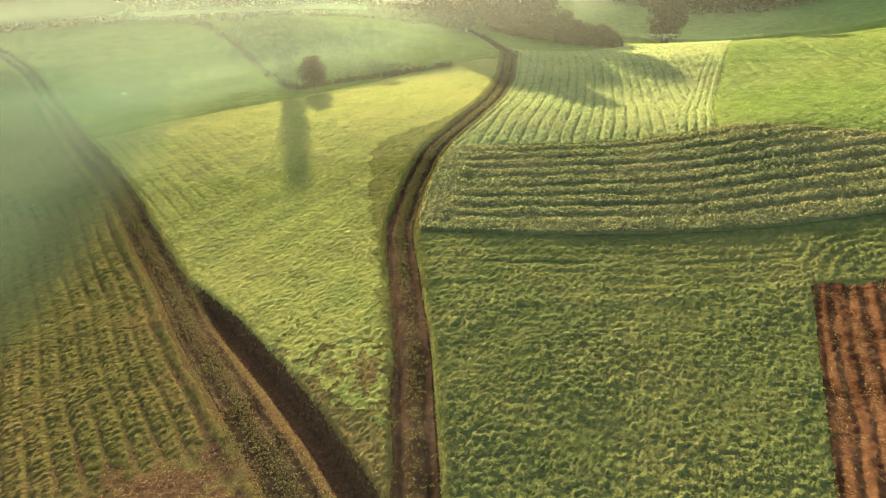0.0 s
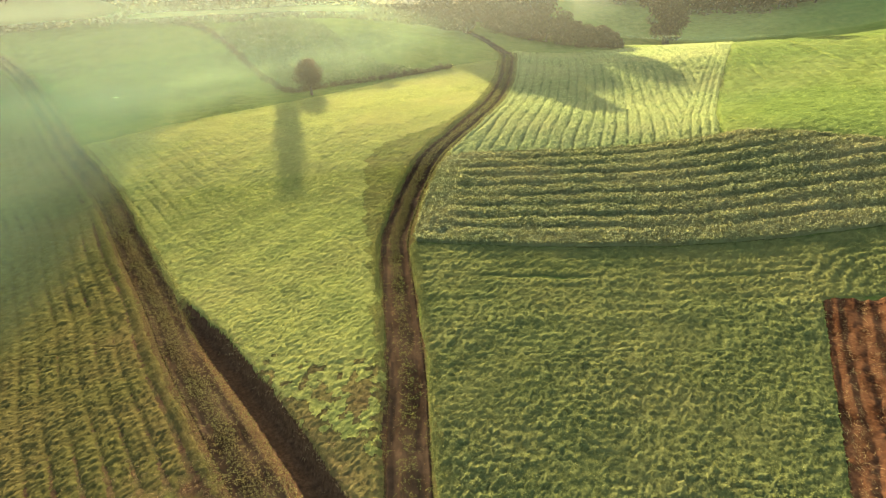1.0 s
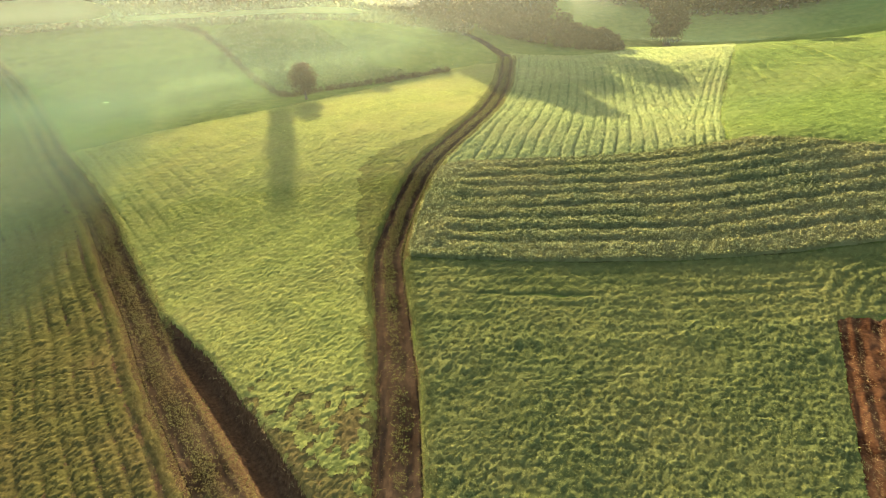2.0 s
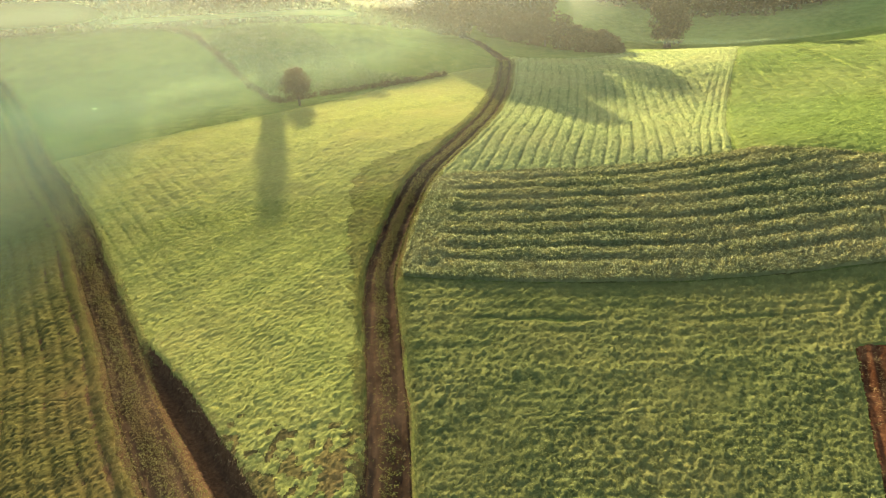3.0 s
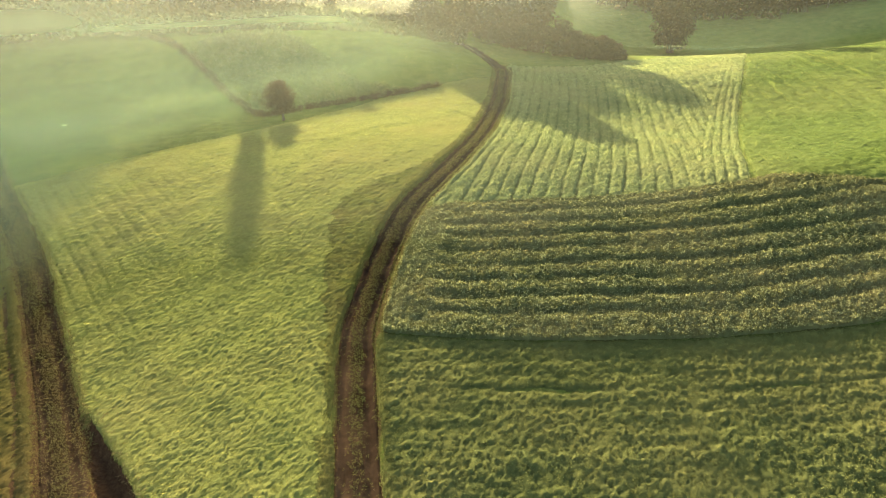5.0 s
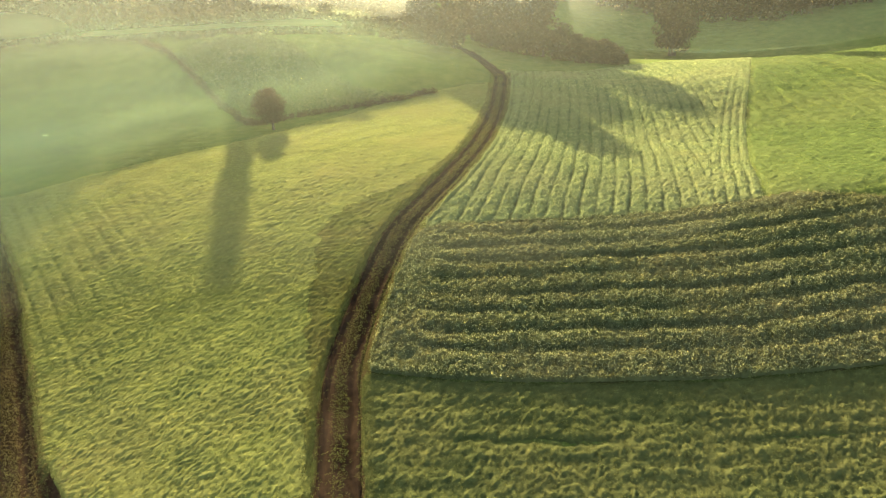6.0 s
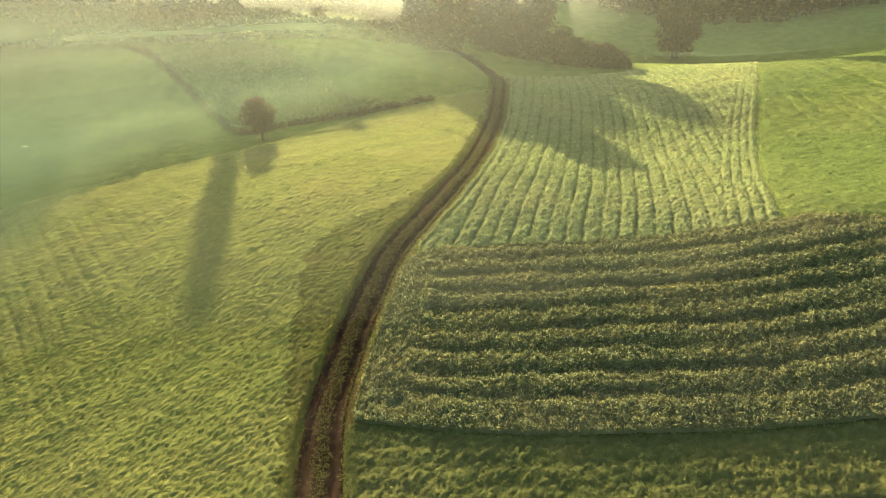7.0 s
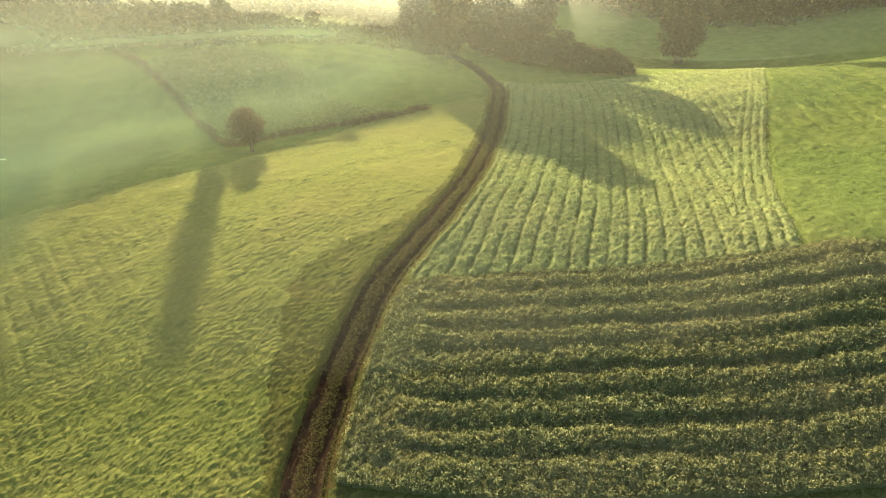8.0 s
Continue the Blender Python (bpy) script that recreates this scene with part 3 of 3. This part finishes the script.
def tall_stand(x, y):
    d1, _ = aside(x, y, MID_TRACK)
    h, t = tufts(x, y, 0.42, 4, 1.0)
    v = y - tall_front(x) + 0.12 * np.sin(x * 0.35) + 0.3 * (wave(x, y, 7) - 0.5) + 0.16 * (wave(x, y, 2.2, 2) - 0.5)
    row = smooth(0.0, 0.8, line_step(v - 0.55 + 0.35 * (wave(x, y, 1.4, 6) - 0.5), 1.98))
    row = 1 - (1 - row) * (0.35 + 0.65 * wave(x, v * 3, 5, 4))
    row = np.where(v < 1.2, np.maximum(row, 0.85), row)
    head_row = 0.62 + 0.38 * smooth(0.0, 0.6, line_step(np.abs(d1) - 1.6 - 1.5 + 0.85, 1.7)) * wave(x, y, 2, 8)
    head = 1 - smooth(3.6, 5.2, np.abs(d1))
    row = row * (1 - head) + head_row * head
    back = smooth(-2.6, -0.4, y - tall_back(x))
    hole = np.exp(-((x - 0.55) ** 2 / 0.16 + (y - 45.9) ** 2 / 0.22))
    # tone also carries row shading: furrows coloured darker, ridge tops lighter
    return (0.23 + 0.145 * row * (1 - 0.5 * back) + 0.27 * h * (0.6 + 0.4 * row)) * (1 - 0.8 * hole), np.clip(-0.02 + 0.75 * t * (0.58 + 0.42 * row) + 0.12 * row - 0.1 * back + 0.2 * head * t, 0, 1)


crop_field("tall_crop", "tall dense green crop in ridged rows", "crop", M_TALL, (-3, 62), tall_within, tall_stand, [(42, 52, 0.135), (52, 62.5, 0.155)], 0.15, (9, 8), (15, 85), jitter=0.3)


# row crop on the rise
def row_across(x, y):
    """Metres across the rows, which run up the rise in a gentle bend."""
    k = (y - 62.4) / 70
    return x - (6.4 + 24.4 * k - 6.9 * k * k)


def rise_within(x, y):
    d1, _ = aside(x, y, MID_TRACK)
    return (x > mid_x(y)) & (np.abs(d1) > 1.6 + 0.2 * wave(x, y, 2)) & (y > tall_back(x)) & (x < rows_right(y)) & (y < np.interp(x, [0, 20, 30, 45, 70], [131, 131.5, 133, 136, 138])) & in_view(x, y)


def rise_stand(x, y):
    d1, _ = aside(x, y, MID_TRACK)
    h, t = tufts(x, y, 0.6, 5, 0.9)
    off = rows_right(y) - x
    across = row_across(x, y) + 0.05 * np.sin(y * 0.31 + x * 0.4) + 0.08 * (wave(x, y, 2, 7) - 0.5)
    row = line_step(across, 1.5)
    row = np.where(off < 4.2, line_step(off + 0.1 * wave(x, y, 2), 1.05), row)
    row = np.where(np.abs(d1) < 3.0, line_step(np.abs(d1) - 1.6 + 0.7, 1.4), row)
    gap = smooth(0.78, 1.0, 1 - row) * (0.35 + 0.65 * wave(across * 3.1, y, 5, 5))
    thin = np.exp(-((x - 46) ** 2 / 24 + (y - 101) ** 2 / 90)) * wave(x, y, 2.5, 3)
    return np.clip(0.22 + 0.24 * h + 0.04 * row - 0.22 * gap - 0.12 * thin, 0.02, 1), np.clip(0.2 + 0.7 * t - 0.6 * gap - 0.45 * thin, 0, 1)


crop_field("row_crop", "pale green crop in long rows up the rise", "crop", M_ROWS, (2, 72), rise_within, rise_stand, [(60, 80, 0.18), (80, 104, 0.25), (104, 138, 0.36)], 0.13, (7, 6, 6), (0, 75))


# bright pasture on the shoulder of the hill
def pasture_within(x, y):
    return (x > rows_right(y) + 0.25) & (y > tall_back(x) + 0.2) & (y < 146) & in_view(x, y)


def pasture_stand(x, y):
    h, t = tufts(x, y, 0.9, 6)
    row = line_step(row_across(x, y) + 0.3 * wave(x, y, 6), 2.2)
    lined = smooth(80, 92, y)
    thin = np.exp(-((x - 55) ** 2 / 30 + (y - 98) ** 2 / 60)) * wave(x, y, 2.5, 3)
    # a shadow across the pasture, put in as a strip of darker, lower grass
    shadow_band = np.exp(-((x - np.interp(y, [80, 90, 96, 104, 109.6, 119.4, 140], [73, 70, 68.3, 68.1, 69.2, 71.4, 81])) / 1.0) ** 4) * smooth(84, 92, y)
    thin = np.maximum(thin, shadow_band)
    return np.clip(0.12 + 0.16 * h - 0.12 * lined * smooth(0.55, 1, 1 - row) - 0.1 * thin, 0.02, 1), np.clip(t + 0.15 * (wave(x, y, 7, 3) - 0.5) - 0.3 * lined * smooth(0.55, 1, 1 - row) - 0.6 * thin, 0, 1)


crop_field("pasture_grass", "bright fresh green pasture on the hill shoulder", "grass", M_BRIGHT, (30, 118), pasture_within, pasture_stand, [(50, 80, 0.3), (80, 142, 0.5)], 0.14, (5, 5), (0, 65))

# grass that grows along the middle and the edges of the tracks
for line, name, label, share, material in ((MID_TRACK, "track_grass", "short dull grass along the track's middle and edges", ([14, 34, 44, 60], [0.35, 0.5, 0.95, 1.0]), M_VERGE),
                                           (LEFT_TRACK, "track_grass", "brownish dry grass overgrowing the field track", ([14, 40, 60, 80], [0.9, 0.9, 0.8, 0.7]), M_DULL)):
    x, y = scatter(line[:, 0].min() - 2, line[:, 0].max() + 2, 13, 128, 0.15)
    near = np.abs(aside(x, y, line)[0]) + 0.12 * (wave(x, y, 1.5, 3) - 0.5)
    cover = np.interp(y, *share) * (np.exp(-(near / 0.5) ** 4) + smooth(0.95, 1.2, near) + (0.35 if line is LEFT_TRACK else 0.06))
    keep = in_view(x, y) & (near < 1.9) & (rng.uniform(0, 1, len(x)) < cover) & (ditch_depth(x, y) < 0.7)
    x, y = x[keep], y[keep]
    grass = leaf_object(name, [clumps(x, y, rng.uniform(0.6, 1.2, len(x)), 8, 0.12, 0.10, 0.10, 0.04, 10, 75, lift=0.33 if line is MID_TRACK else 0.24)], material)
    tagged(grass, label, "grass", kind="stuff")

# dry stalks: on the ploughed strip, along the ditch's lip, on the scraped corner; along the near ruts they stand in for
# pale wet streaks
x, y = scatter(10, 45, 13, 35, 0.3)
keep = (x > plough_x(y) + 0.4) & in_view(x, y) & (rng.uniform(0, 1, len(x)) < 0.08 + 0.9 * line_step(x - plough_x(y) - 0.4 + 0.3 * wave(x, y, 3), 1.9) ** 2)
px, py = x[keep], y[keep]
x, y = scatter(-24, 4, 12, 44, 0.24)
dd, ds = aside(x, y, DITCH)
keep = (dd > 0.25) & (dd < 1.9) & (ds > 1) & (rng.uniform(0, 1, len(x)) < 0.5 * np.exp(-((dd - 1.15) / 0.5) ** 2))
qx, qy = x[keep], y[keep]
x, y = scatter(-32, -8, 14, 27, 0.4)
keep = (x < left_x(y) - 1) & (rng.uniform(0, 1, len(x)) < np.exp(-((x + 15) ** 2 / 70 + (y - 20.5) ** 2 / 12)))
sx, sy = x[keep], y[keep]
x, y = scatter(-4, 0, 13, 33, 0.12)
d1 = aside(x, y, MID_TRACK)[0] + 0.1 * (wave(x, y, 1.6, 2) - 0.5)
keep = (rng.uniform(0, 1, len(x)) < 0.7 * wave(x, y, 2.2, 5)) & (np.exp(-((np.abs(d1) - 0.98) / 0.09) ** 2) > 0.4)
x, y = np.concatenate([px, qx, sx, x[keep]]), np.concatenate([py, qy, sy, y[keep]])
straw = leaf_object("dry_stalks", [clumps(x, y, rng.uniform(0.6, 1.3, len(x)), 8, 0.2, 0.08, 0.18, 0.024, -10, 40, lift=0.06)], M_STRAW)
tagged(straw, "dry straw-coloured stalks on bare earth", "straw", kind="stuff")

# rough crop in the wedge on the far slope
WEDGE = [(-43, 129.5), (-34.5, 118.8), (-28, 110.3), (-23.2, 105.0), (-18.6, 107.2), (-9, 109.8), (-0.8, 113.2), (-10, 118.4), (-18.5, 128), (-28, 139), (-38, 138)]


def inside(x, y, poly):
    r = np.zeros(x.shape, bool)
    for (ax, ay), (bx, by) in zip(poly, poly[1:] + poly[:1]):
        r ^= ((ay > y) != (by > y)) & (x < (bx - ax) * (y - ay) / (by - ay + 1e-12) + ax)
    return r


x, y = scatter(-45, 1, 103, 141, 0.62)
keep = inside(x, y, WEDGE)
x, y = x[keep], y[keep]
size = rng.uniform(0.7, 1.4, len(x)) * (0.7 + 0.5 * wave(x, y, 3))
crop = leaf_object("wedge_crop", [clumps(x, y, size, 16, 0.42, 0.85, 0.34, 0.2, -15, 65)], M_WEDGE)
tagged(crop, "rough darker crop in a wedge on the misty far slope", "crop", kind="stuff")


# low hedge along the wedge's foot
HEDGE = spline([(-58, 150), (-50, 138), (-43, 129.5), (-34.5, 118.8), (-28, 110.3), (-23.2, 104.6), (-18.6, 106.8), (-9, 109.4), (-0.5, 112.9), (4, 115)], 0.35)
hx, hy = np.repeat(HEDGE[:, 0], 3) + rng.normal(0, 0.3, len(HEDGE) * 3), np.repeat(HEDGE[:, 1], 3) + rng.normal(0, 0.3, len(HEDGE) * 3)
hedge = leaf_object("low_hedge", [clumps(hx, hy, rng.uniform(0.6, 1.3, len(hx)), 22, 0.45, 1.0, 0.3, 0.18, -20, 70)], M_TREE)
tagged(hedge, "low dark hedge round the foot of the far field", "hedge", kind="stuff")


# ---- trees ----
def part(name, v, q, material, parent, label="", smooth_faces=False):
    ob = mesh_object(name, v, q, material, smooth_faces)
    ob.parent = parent
    if label:
        ob["label"] = label
    return ob


def tube(path, radii, sides=8):
    """A tapered limb along a path of points."""
    path = np.asarray(path, float)
    v, q = [], []
    for i, (p, r) in enumerate(zip(path, radii)):
        d = path[min(i + 1, len(path) - 1)] - path[max(i - 1, 0)]
        d = d / (np.linalg.norm(d) + 1e-9)
        s = np.cross(d, (0.3, 1.0, 0.1))
        s /= np.linalg.norm(s)
        b = np.cross(d, s)
        for k in range(sides):
            a = 2 * math.pi * k / sides
            v.append(p + r * (math.cos(a) * s + math.sin(a) * b))
        if i:
            for k in range(sides):
                q.append(((i - 1) * sides + k, (i - 1) * sides + (k + 1) % sides, i * sides + (k + 1) % sides, i * sides + k))
    return np.array(v), np.array(q)


def crown_points(h, clear, wide, lumps, n, shape):
    """Points in the outer part of a crown made of uneven lumps. shape 0: round, 1: upright oval."""
    pts = []
    for _ in range(lumps):
        t = rng.uniform(0, 1)
        zc = clear + (h - clear) * (0.14 + 0.74 * t if shape == 0 else 0.06 + 0.83 * t)
        taper = math.sqrt(max(0.05, 1 - (2 * t - 0.75) ** 2 / 1.75)) if shape == 0 else (1.0 - 0.25 * t ** 2.5)
        a = rng.uniform(0, 2 * math.pi)
        rr = wide * taper * rng.uniform(0.25, 0.68)
        lump = wide * rng.uniform(0.30, 0.48) * (0.75 + 0.25 * taper)
        m = n // lumps
        d = rng.normal(0, 1, (m, 3))
        d /= np.linalg.norm(d, axis=1)[:, None]
        rad = lump * rng.uniform(0.45, 1.0, m) ** 0.5
        pts.append(np.array([rr * math.cos(a), rr * math.sin(a), zc]) + d * rad[:, None] * np.array([1, 1, 0.85]))
    p = np.concatenate(pts)
    low = clear * 0.8
    p[:, 2] = np.minimum(np.where(p[:, 2] < low, low + 0.6 * (low - p[:, 2]), p[:, 2]), h)
    return p


def tree(x, y, h, wide, clear, label, n=7000, leaf=0.34, shape=0, lumps=26, stems=1, name="tree", group=""):
    root = new(name)
    root.location = (x, y, float(height(np.array([x]), np.array([y]))[0]) - (0.55 if name == "hedgerow_bush" else 0.1))
    for s in range(stems):
        lean = (0 if stems == 1 else (s - (stems - 1) / 2) * wide * 0.35)
        top = h * 0.72
        path = [(lean * 0.3, 0, 0), (lean * 0.5, 0.04 * h * 0.3, clear), (lean * 0.9 + 0.02 * h, 0, h * 0.45), (lean * 1.1, 0.02 * h, top)]
        r = 0.026 * h / math.sqrt(stems)
        part("trunk", *tube(path, [r * 1.5, r, r * 0.7, r * 0.2]), M_BARK, root, smooth_faces=True)
        for k in range(4):
            a = 1.57 * k + rng.uniform(-0.5, 0.5)
            z0 = clear + (h - clear) * (0.08 + 0.13 * k)
            L = wide * rng.uniform(0.5, 0.75)
            p0 = np.array([lean * 0.6, 0, z0])
            p1 = p0 + np.array([math.cos(a) * L * 0.5, math.sin(a) * L * 0.5, L * 0.35])
            p2 = p0 + np.array([math.cos(a) * L, math.sin(a) * L, L * 0.55])
            part("limb", *tube([p0, p1, p2], [r * 0.5, r * 0.32, r * 0.1], 6), M_BARK, root, smooth_faces=True)
    v = leaf_arrays(crown_points(h, clear, wide, lumps, n, shape), leaf, leaf * 0.62, -50, 60, 0.3)
    part("crown", v, np.arange(len(v)).reshape(-1, 3), M_TREE, root, "dense dark leafy crown")
    return tagged(root, label, "tree", group)


tree(-19.6, 100.3, 6.1, 2.75, 1.1, "small round leafy tree standing alone in the misty dip", 14000, 0.2, lumps=70, name="lone_tree")
tree(67.8, 172.5, 26.0, 6.0, 1.4, "tall broad upright tree alone on the shaded meadow", 16000, 0.75, 1, 60, 2, name="meadow_tree")
TREELINE = "trees of the hedgerow"
for tx, ty, th, tw in ((9.5, 149, 17.5, 6.4), (2.5, 157, 14, 5.6), (19, 160, 15, 6.0), (28, 158.5, 17.5, 7.4), (15, 167, 16, 6.6)):
    tree(tx, ty, th, tw, 0.2, "large leafy hedgerow tree dim in the morning mist", 13000, 0.75, 0, 44, name="hedgerow_tree", group=TREELINE)
for tx, ty, th, tw in ((18.5, 156.5, 6.5, 3.8), (22.5, 155.5, 6.4, 3.8), (26.5, 153.5, 6.2, 3.6), (30.2, 151.6, 6.0, 3.5), (33.2, 149.6, 5.5, 3.2), (36, 147.2, 4.9, 2.9),
                       (38.7, 144.8, 4.3, 2.7), (41, 142.3, 3.7, 2.4), (43.2, 139.8, 3.2, 2.1)):
    tree(tx + rng.uniform(-0.7, 0.7), ty + rng.uniform(-0.8, 0.8), th * rng.uniform(1.15, 1.5), tw * rng.uniform(1.2, 1.5), 0.15, "dark rounded bush of the hedgerow on the crest", 4500, 0.5, 0, 24, name="hedgerow_bush", group="bushes of the hedgerow")
tree(-34.8, 153, 21.0, 2.1, 0.4, "tall narrow tree at the misty wood's edge", 15000, 0.6, 1, 90, name="wood_edge_tree")


# ---- woods ----
def wood(name, spots, label):
    """A far wood: trunks and uneven crowns, joined."""
    crowns, tv, tq, base = [], [], [], 0
    for x, y, h in spots:
        z = float(height(np.array([x]), np.array([y]))[0])
        w = 1.6 + h * rng.uniform(0.2, 0.28)
        p = crown_points(h, 0.1, w, 12, 560, 1) + np.array([x, y, z])
        crowns.append(leaf_arrays(p, 1.5, 1.25, -50, 60, 0.3))
        v, q = tube([(x, y, z - 0.3), (x, y, z + h * 0.5), (x + 0.2, y, z + h * 0.8)], [0.02 * h, 0.014 * h, 0.004 * h], 6)
        tv.append(v)
        tq.append(q + base)
        base += len(v)
    root = new(name)
    v = np.concatenate(crowns)
    part("foliage", v, np.arange(len(v)).reshape(-1, 3), M_TREE, root)
    part("trunks", np.concatenate(tv), np.concatenate(tq), M_BARK, root)
    return tagged(root, label, "wood", kind="stuff")


spots = []
for sx in np.arange(-150, -2, 3.4):
    for k in range(4):
        wx, wy = sx + rng.uniform(-1.6, 1.6), 153 + 6.0 * k + rng.uniform(-2, 2) + 0.03 * abs(sx + 40)
        tall = np.interp(wx, [-150, -66, -63, -58, -44, -36, -28, -22, -12, -7, -3], [23.5, 23.5, 18, 11.2, 10.6, 9.6, 8.2, 7.2, 5.8, 5.4, 6.0]) + 1.0 * k
        spots.append((wx, wy, tall * rng.uniform(0.85, 1.1)))
wood("left_wood", spots, "wood edge behind the crest, hazy in the sun")
spots = []
for sx in np.arange(44, 190, 5.0):
    for k in range(3):
        wx = sx + rng.uniform(-2, 2)
        spots.append((wx, np.interp(wx, [44, 70, 90, 110, 190], [226, 216, 200, 188, 186]) + 7 * k + rng.uniform(-2, 2), rng.uniform(11, 16)))
wood("right_wood", spots, "dark wood along the far side of the meadow")
spots = [(rng.uniform(-180, 220), rng.uniform(235, 330), rng.uniform(11, 17)) for _ in range(150)]
wood("hill_wood", spots, "distant wooded hillside")


# undergrowth at the foot of the hedgerow trees, added to block low sun
for tx, ty, th, tw in ((8.6, 153.0, 5.5, 3.4), (4.6, 151.5, 5.0, 3.2), (10.2, 158.0, 6.0, 3.6), (1.0, 153.5, 4.6, 3.0)):
    tree(tx, ty, th, tw, 0.1, "dark leafy bush added below the hedgerow trees to block low sun", 4500, 0.5, 0, 26, name="hedgerow_bush", group="bushes of the hedgerow")


# ---- morning mist ----
def veil_sheet(name, X, Y, Z, material, den):
    """A sheet of mist, only as wide as there is any mist in it."""
    r, c = X.shape
    i = np.arange(r * c).reshape(r, c)
    quads = np.stack([i[:-1, :-1], i[:-1, 1:], i[1:, 1:], i[1:, :-1]], -1).reshape(-1, 4)
    den = np.broadcast_to(den, X.shape).ravel()
    quads = quads[den[quads].max(1) > 0.004]
    ob = mesh_object(name, np.stack([X, Y, Z], -1).reshape(-1, 3), quads, material, True)
    float_attribute(ob, "veil", np.where(den > 0.004, den, 0))
    return ob


def mist_bank(x0, x1, yc, top, thick, foot, bend=0.0):
    """A thin upright veil of mist over the ground, fading towards its top, foot and ends."""
    u = np.linspace(x0, x1, 70)
    k = np.linspace(0, 1, 22)
    X = u[None, :] + 0 * k[:, None]
    Y = yc + bend * ((u - 0.5 * (x0 + x1)) / (x1 - x0)) ** 2 * 4 + 2.5 * np.sin(u * 0.05 + yc) + 0 * X
    Z = land(X, Y) + k[:, None] * top
    den = smooth(-0.02, foot, k)[:, None] * (1 - smooth(0.35, 1.0, k))[:, None]
    end = smooth(0, 0.2, (u - x0) / (x1 - x0)) * (1 - smooth(0.8, 1.0, (u - x0) / (x1 - x0)))
    ob = veil_sheet("mist_bank", X, Y, Z, M_MIST, thick * den * end)
    return tagged(ob, "thin veil of sunlit morning mist over the fields", "mist", "mist banks", "stuff")


def haze_veil(x0, x1, yc, low, full, thick, away=0.15):
    """A tall thin sheet added for distance haze and lens glare, its density fitted to the camera's sight lines: thicker
    with height and towards the sun's side.
    """
    u, k = np.linspace(x0, x1, 80), np.linspace(0, 27, 36)
    X = u[None, :] + 0 * k[:, None]
    Y = yc + 3 * np.sin(u * 0.03 + yc) + 0 * X
    den = smooth(low, full, k)[:, None] * np.interp(u, [-70, -30, 0, 24, 50], [1.0, 1.05, 1.15, 0.4 + away, away])[None, :]
    ob = veil_sheet("haze_veil", X, Y, land(X, Y) + k[:, None], M_HAZE, thick * den)
    return tagged(ob, "tall thin sheet added for warm sunlit haze and glare", "haze", "haze veils", "stuff")


haze_veil(-160, 160, 48, 0.5, 16, 0.010)
haze_veil(-180, 180, 72, 0.5, 22, 0.040, 0.08)
haze_veil(-200, 200, 150, 2.0, 20, 0.34, 0.0)
mist_bank(-260, -42, 146, 12, 0.6, 0.35)
mist_bank(-78, -2, 146, 6.0, 0.45, 0.45)


def mist_layer(x0, x1, y0, y1, above, thick, hollow=False):
    """A thin veil of mist that lies level in a hollow or follows the ground, fading towards its borders."""
    u, w = np.linspace(x0, x1, 90), np.linspace(y0, y1, 60)
    X, Y = np.meshgrid(u, w)
    Z = (0.65 * land(X, Y) - 0.4 if hollow else land(X, Y)) + above * (1 + 0.12 * np.sin(X * 0.05 + above) * np.sin(Y * 0.06))
    a, b = (X - x0) / (x1 - x0), (Y - y0) / (y1 - y0)
    edge = smooth(0, 0.15, a) * (1 - smooth(0.8, 1, a)) * smooth(0, 0.3, b + 0.05 * np.sin(X * 0.11)) * (1 - smooth(0.9, 1, b))
    if hollow:
        edge = edge * smooth(0, 16, Y - np.interp(X, [-60, -38, -24, -16, -8, 1, 15], [72, 79, 88, 95, 102, 115, 122]))
    ob = veil_sheet("mist_layer", X, Y, Z, M_MIST, thick * edge)
    return tagged(ob, "level veil of morning mist lying in the dip", "mist", "mist layers", "stuff")


mist_layer(-140, -28, 20, 108, 1.4, 0.34)
mist_layer(-160, 24, 60, 154, 1.3, 0.14, True)
mist_layer(-170, 24, 66, 154, 2.8, 0.15, True)
mist_layer(-180, 24, 72, 154, 4.6, 0.12, True)
mist_layer(28, 230, 140, 225, 2.5, 0.10)
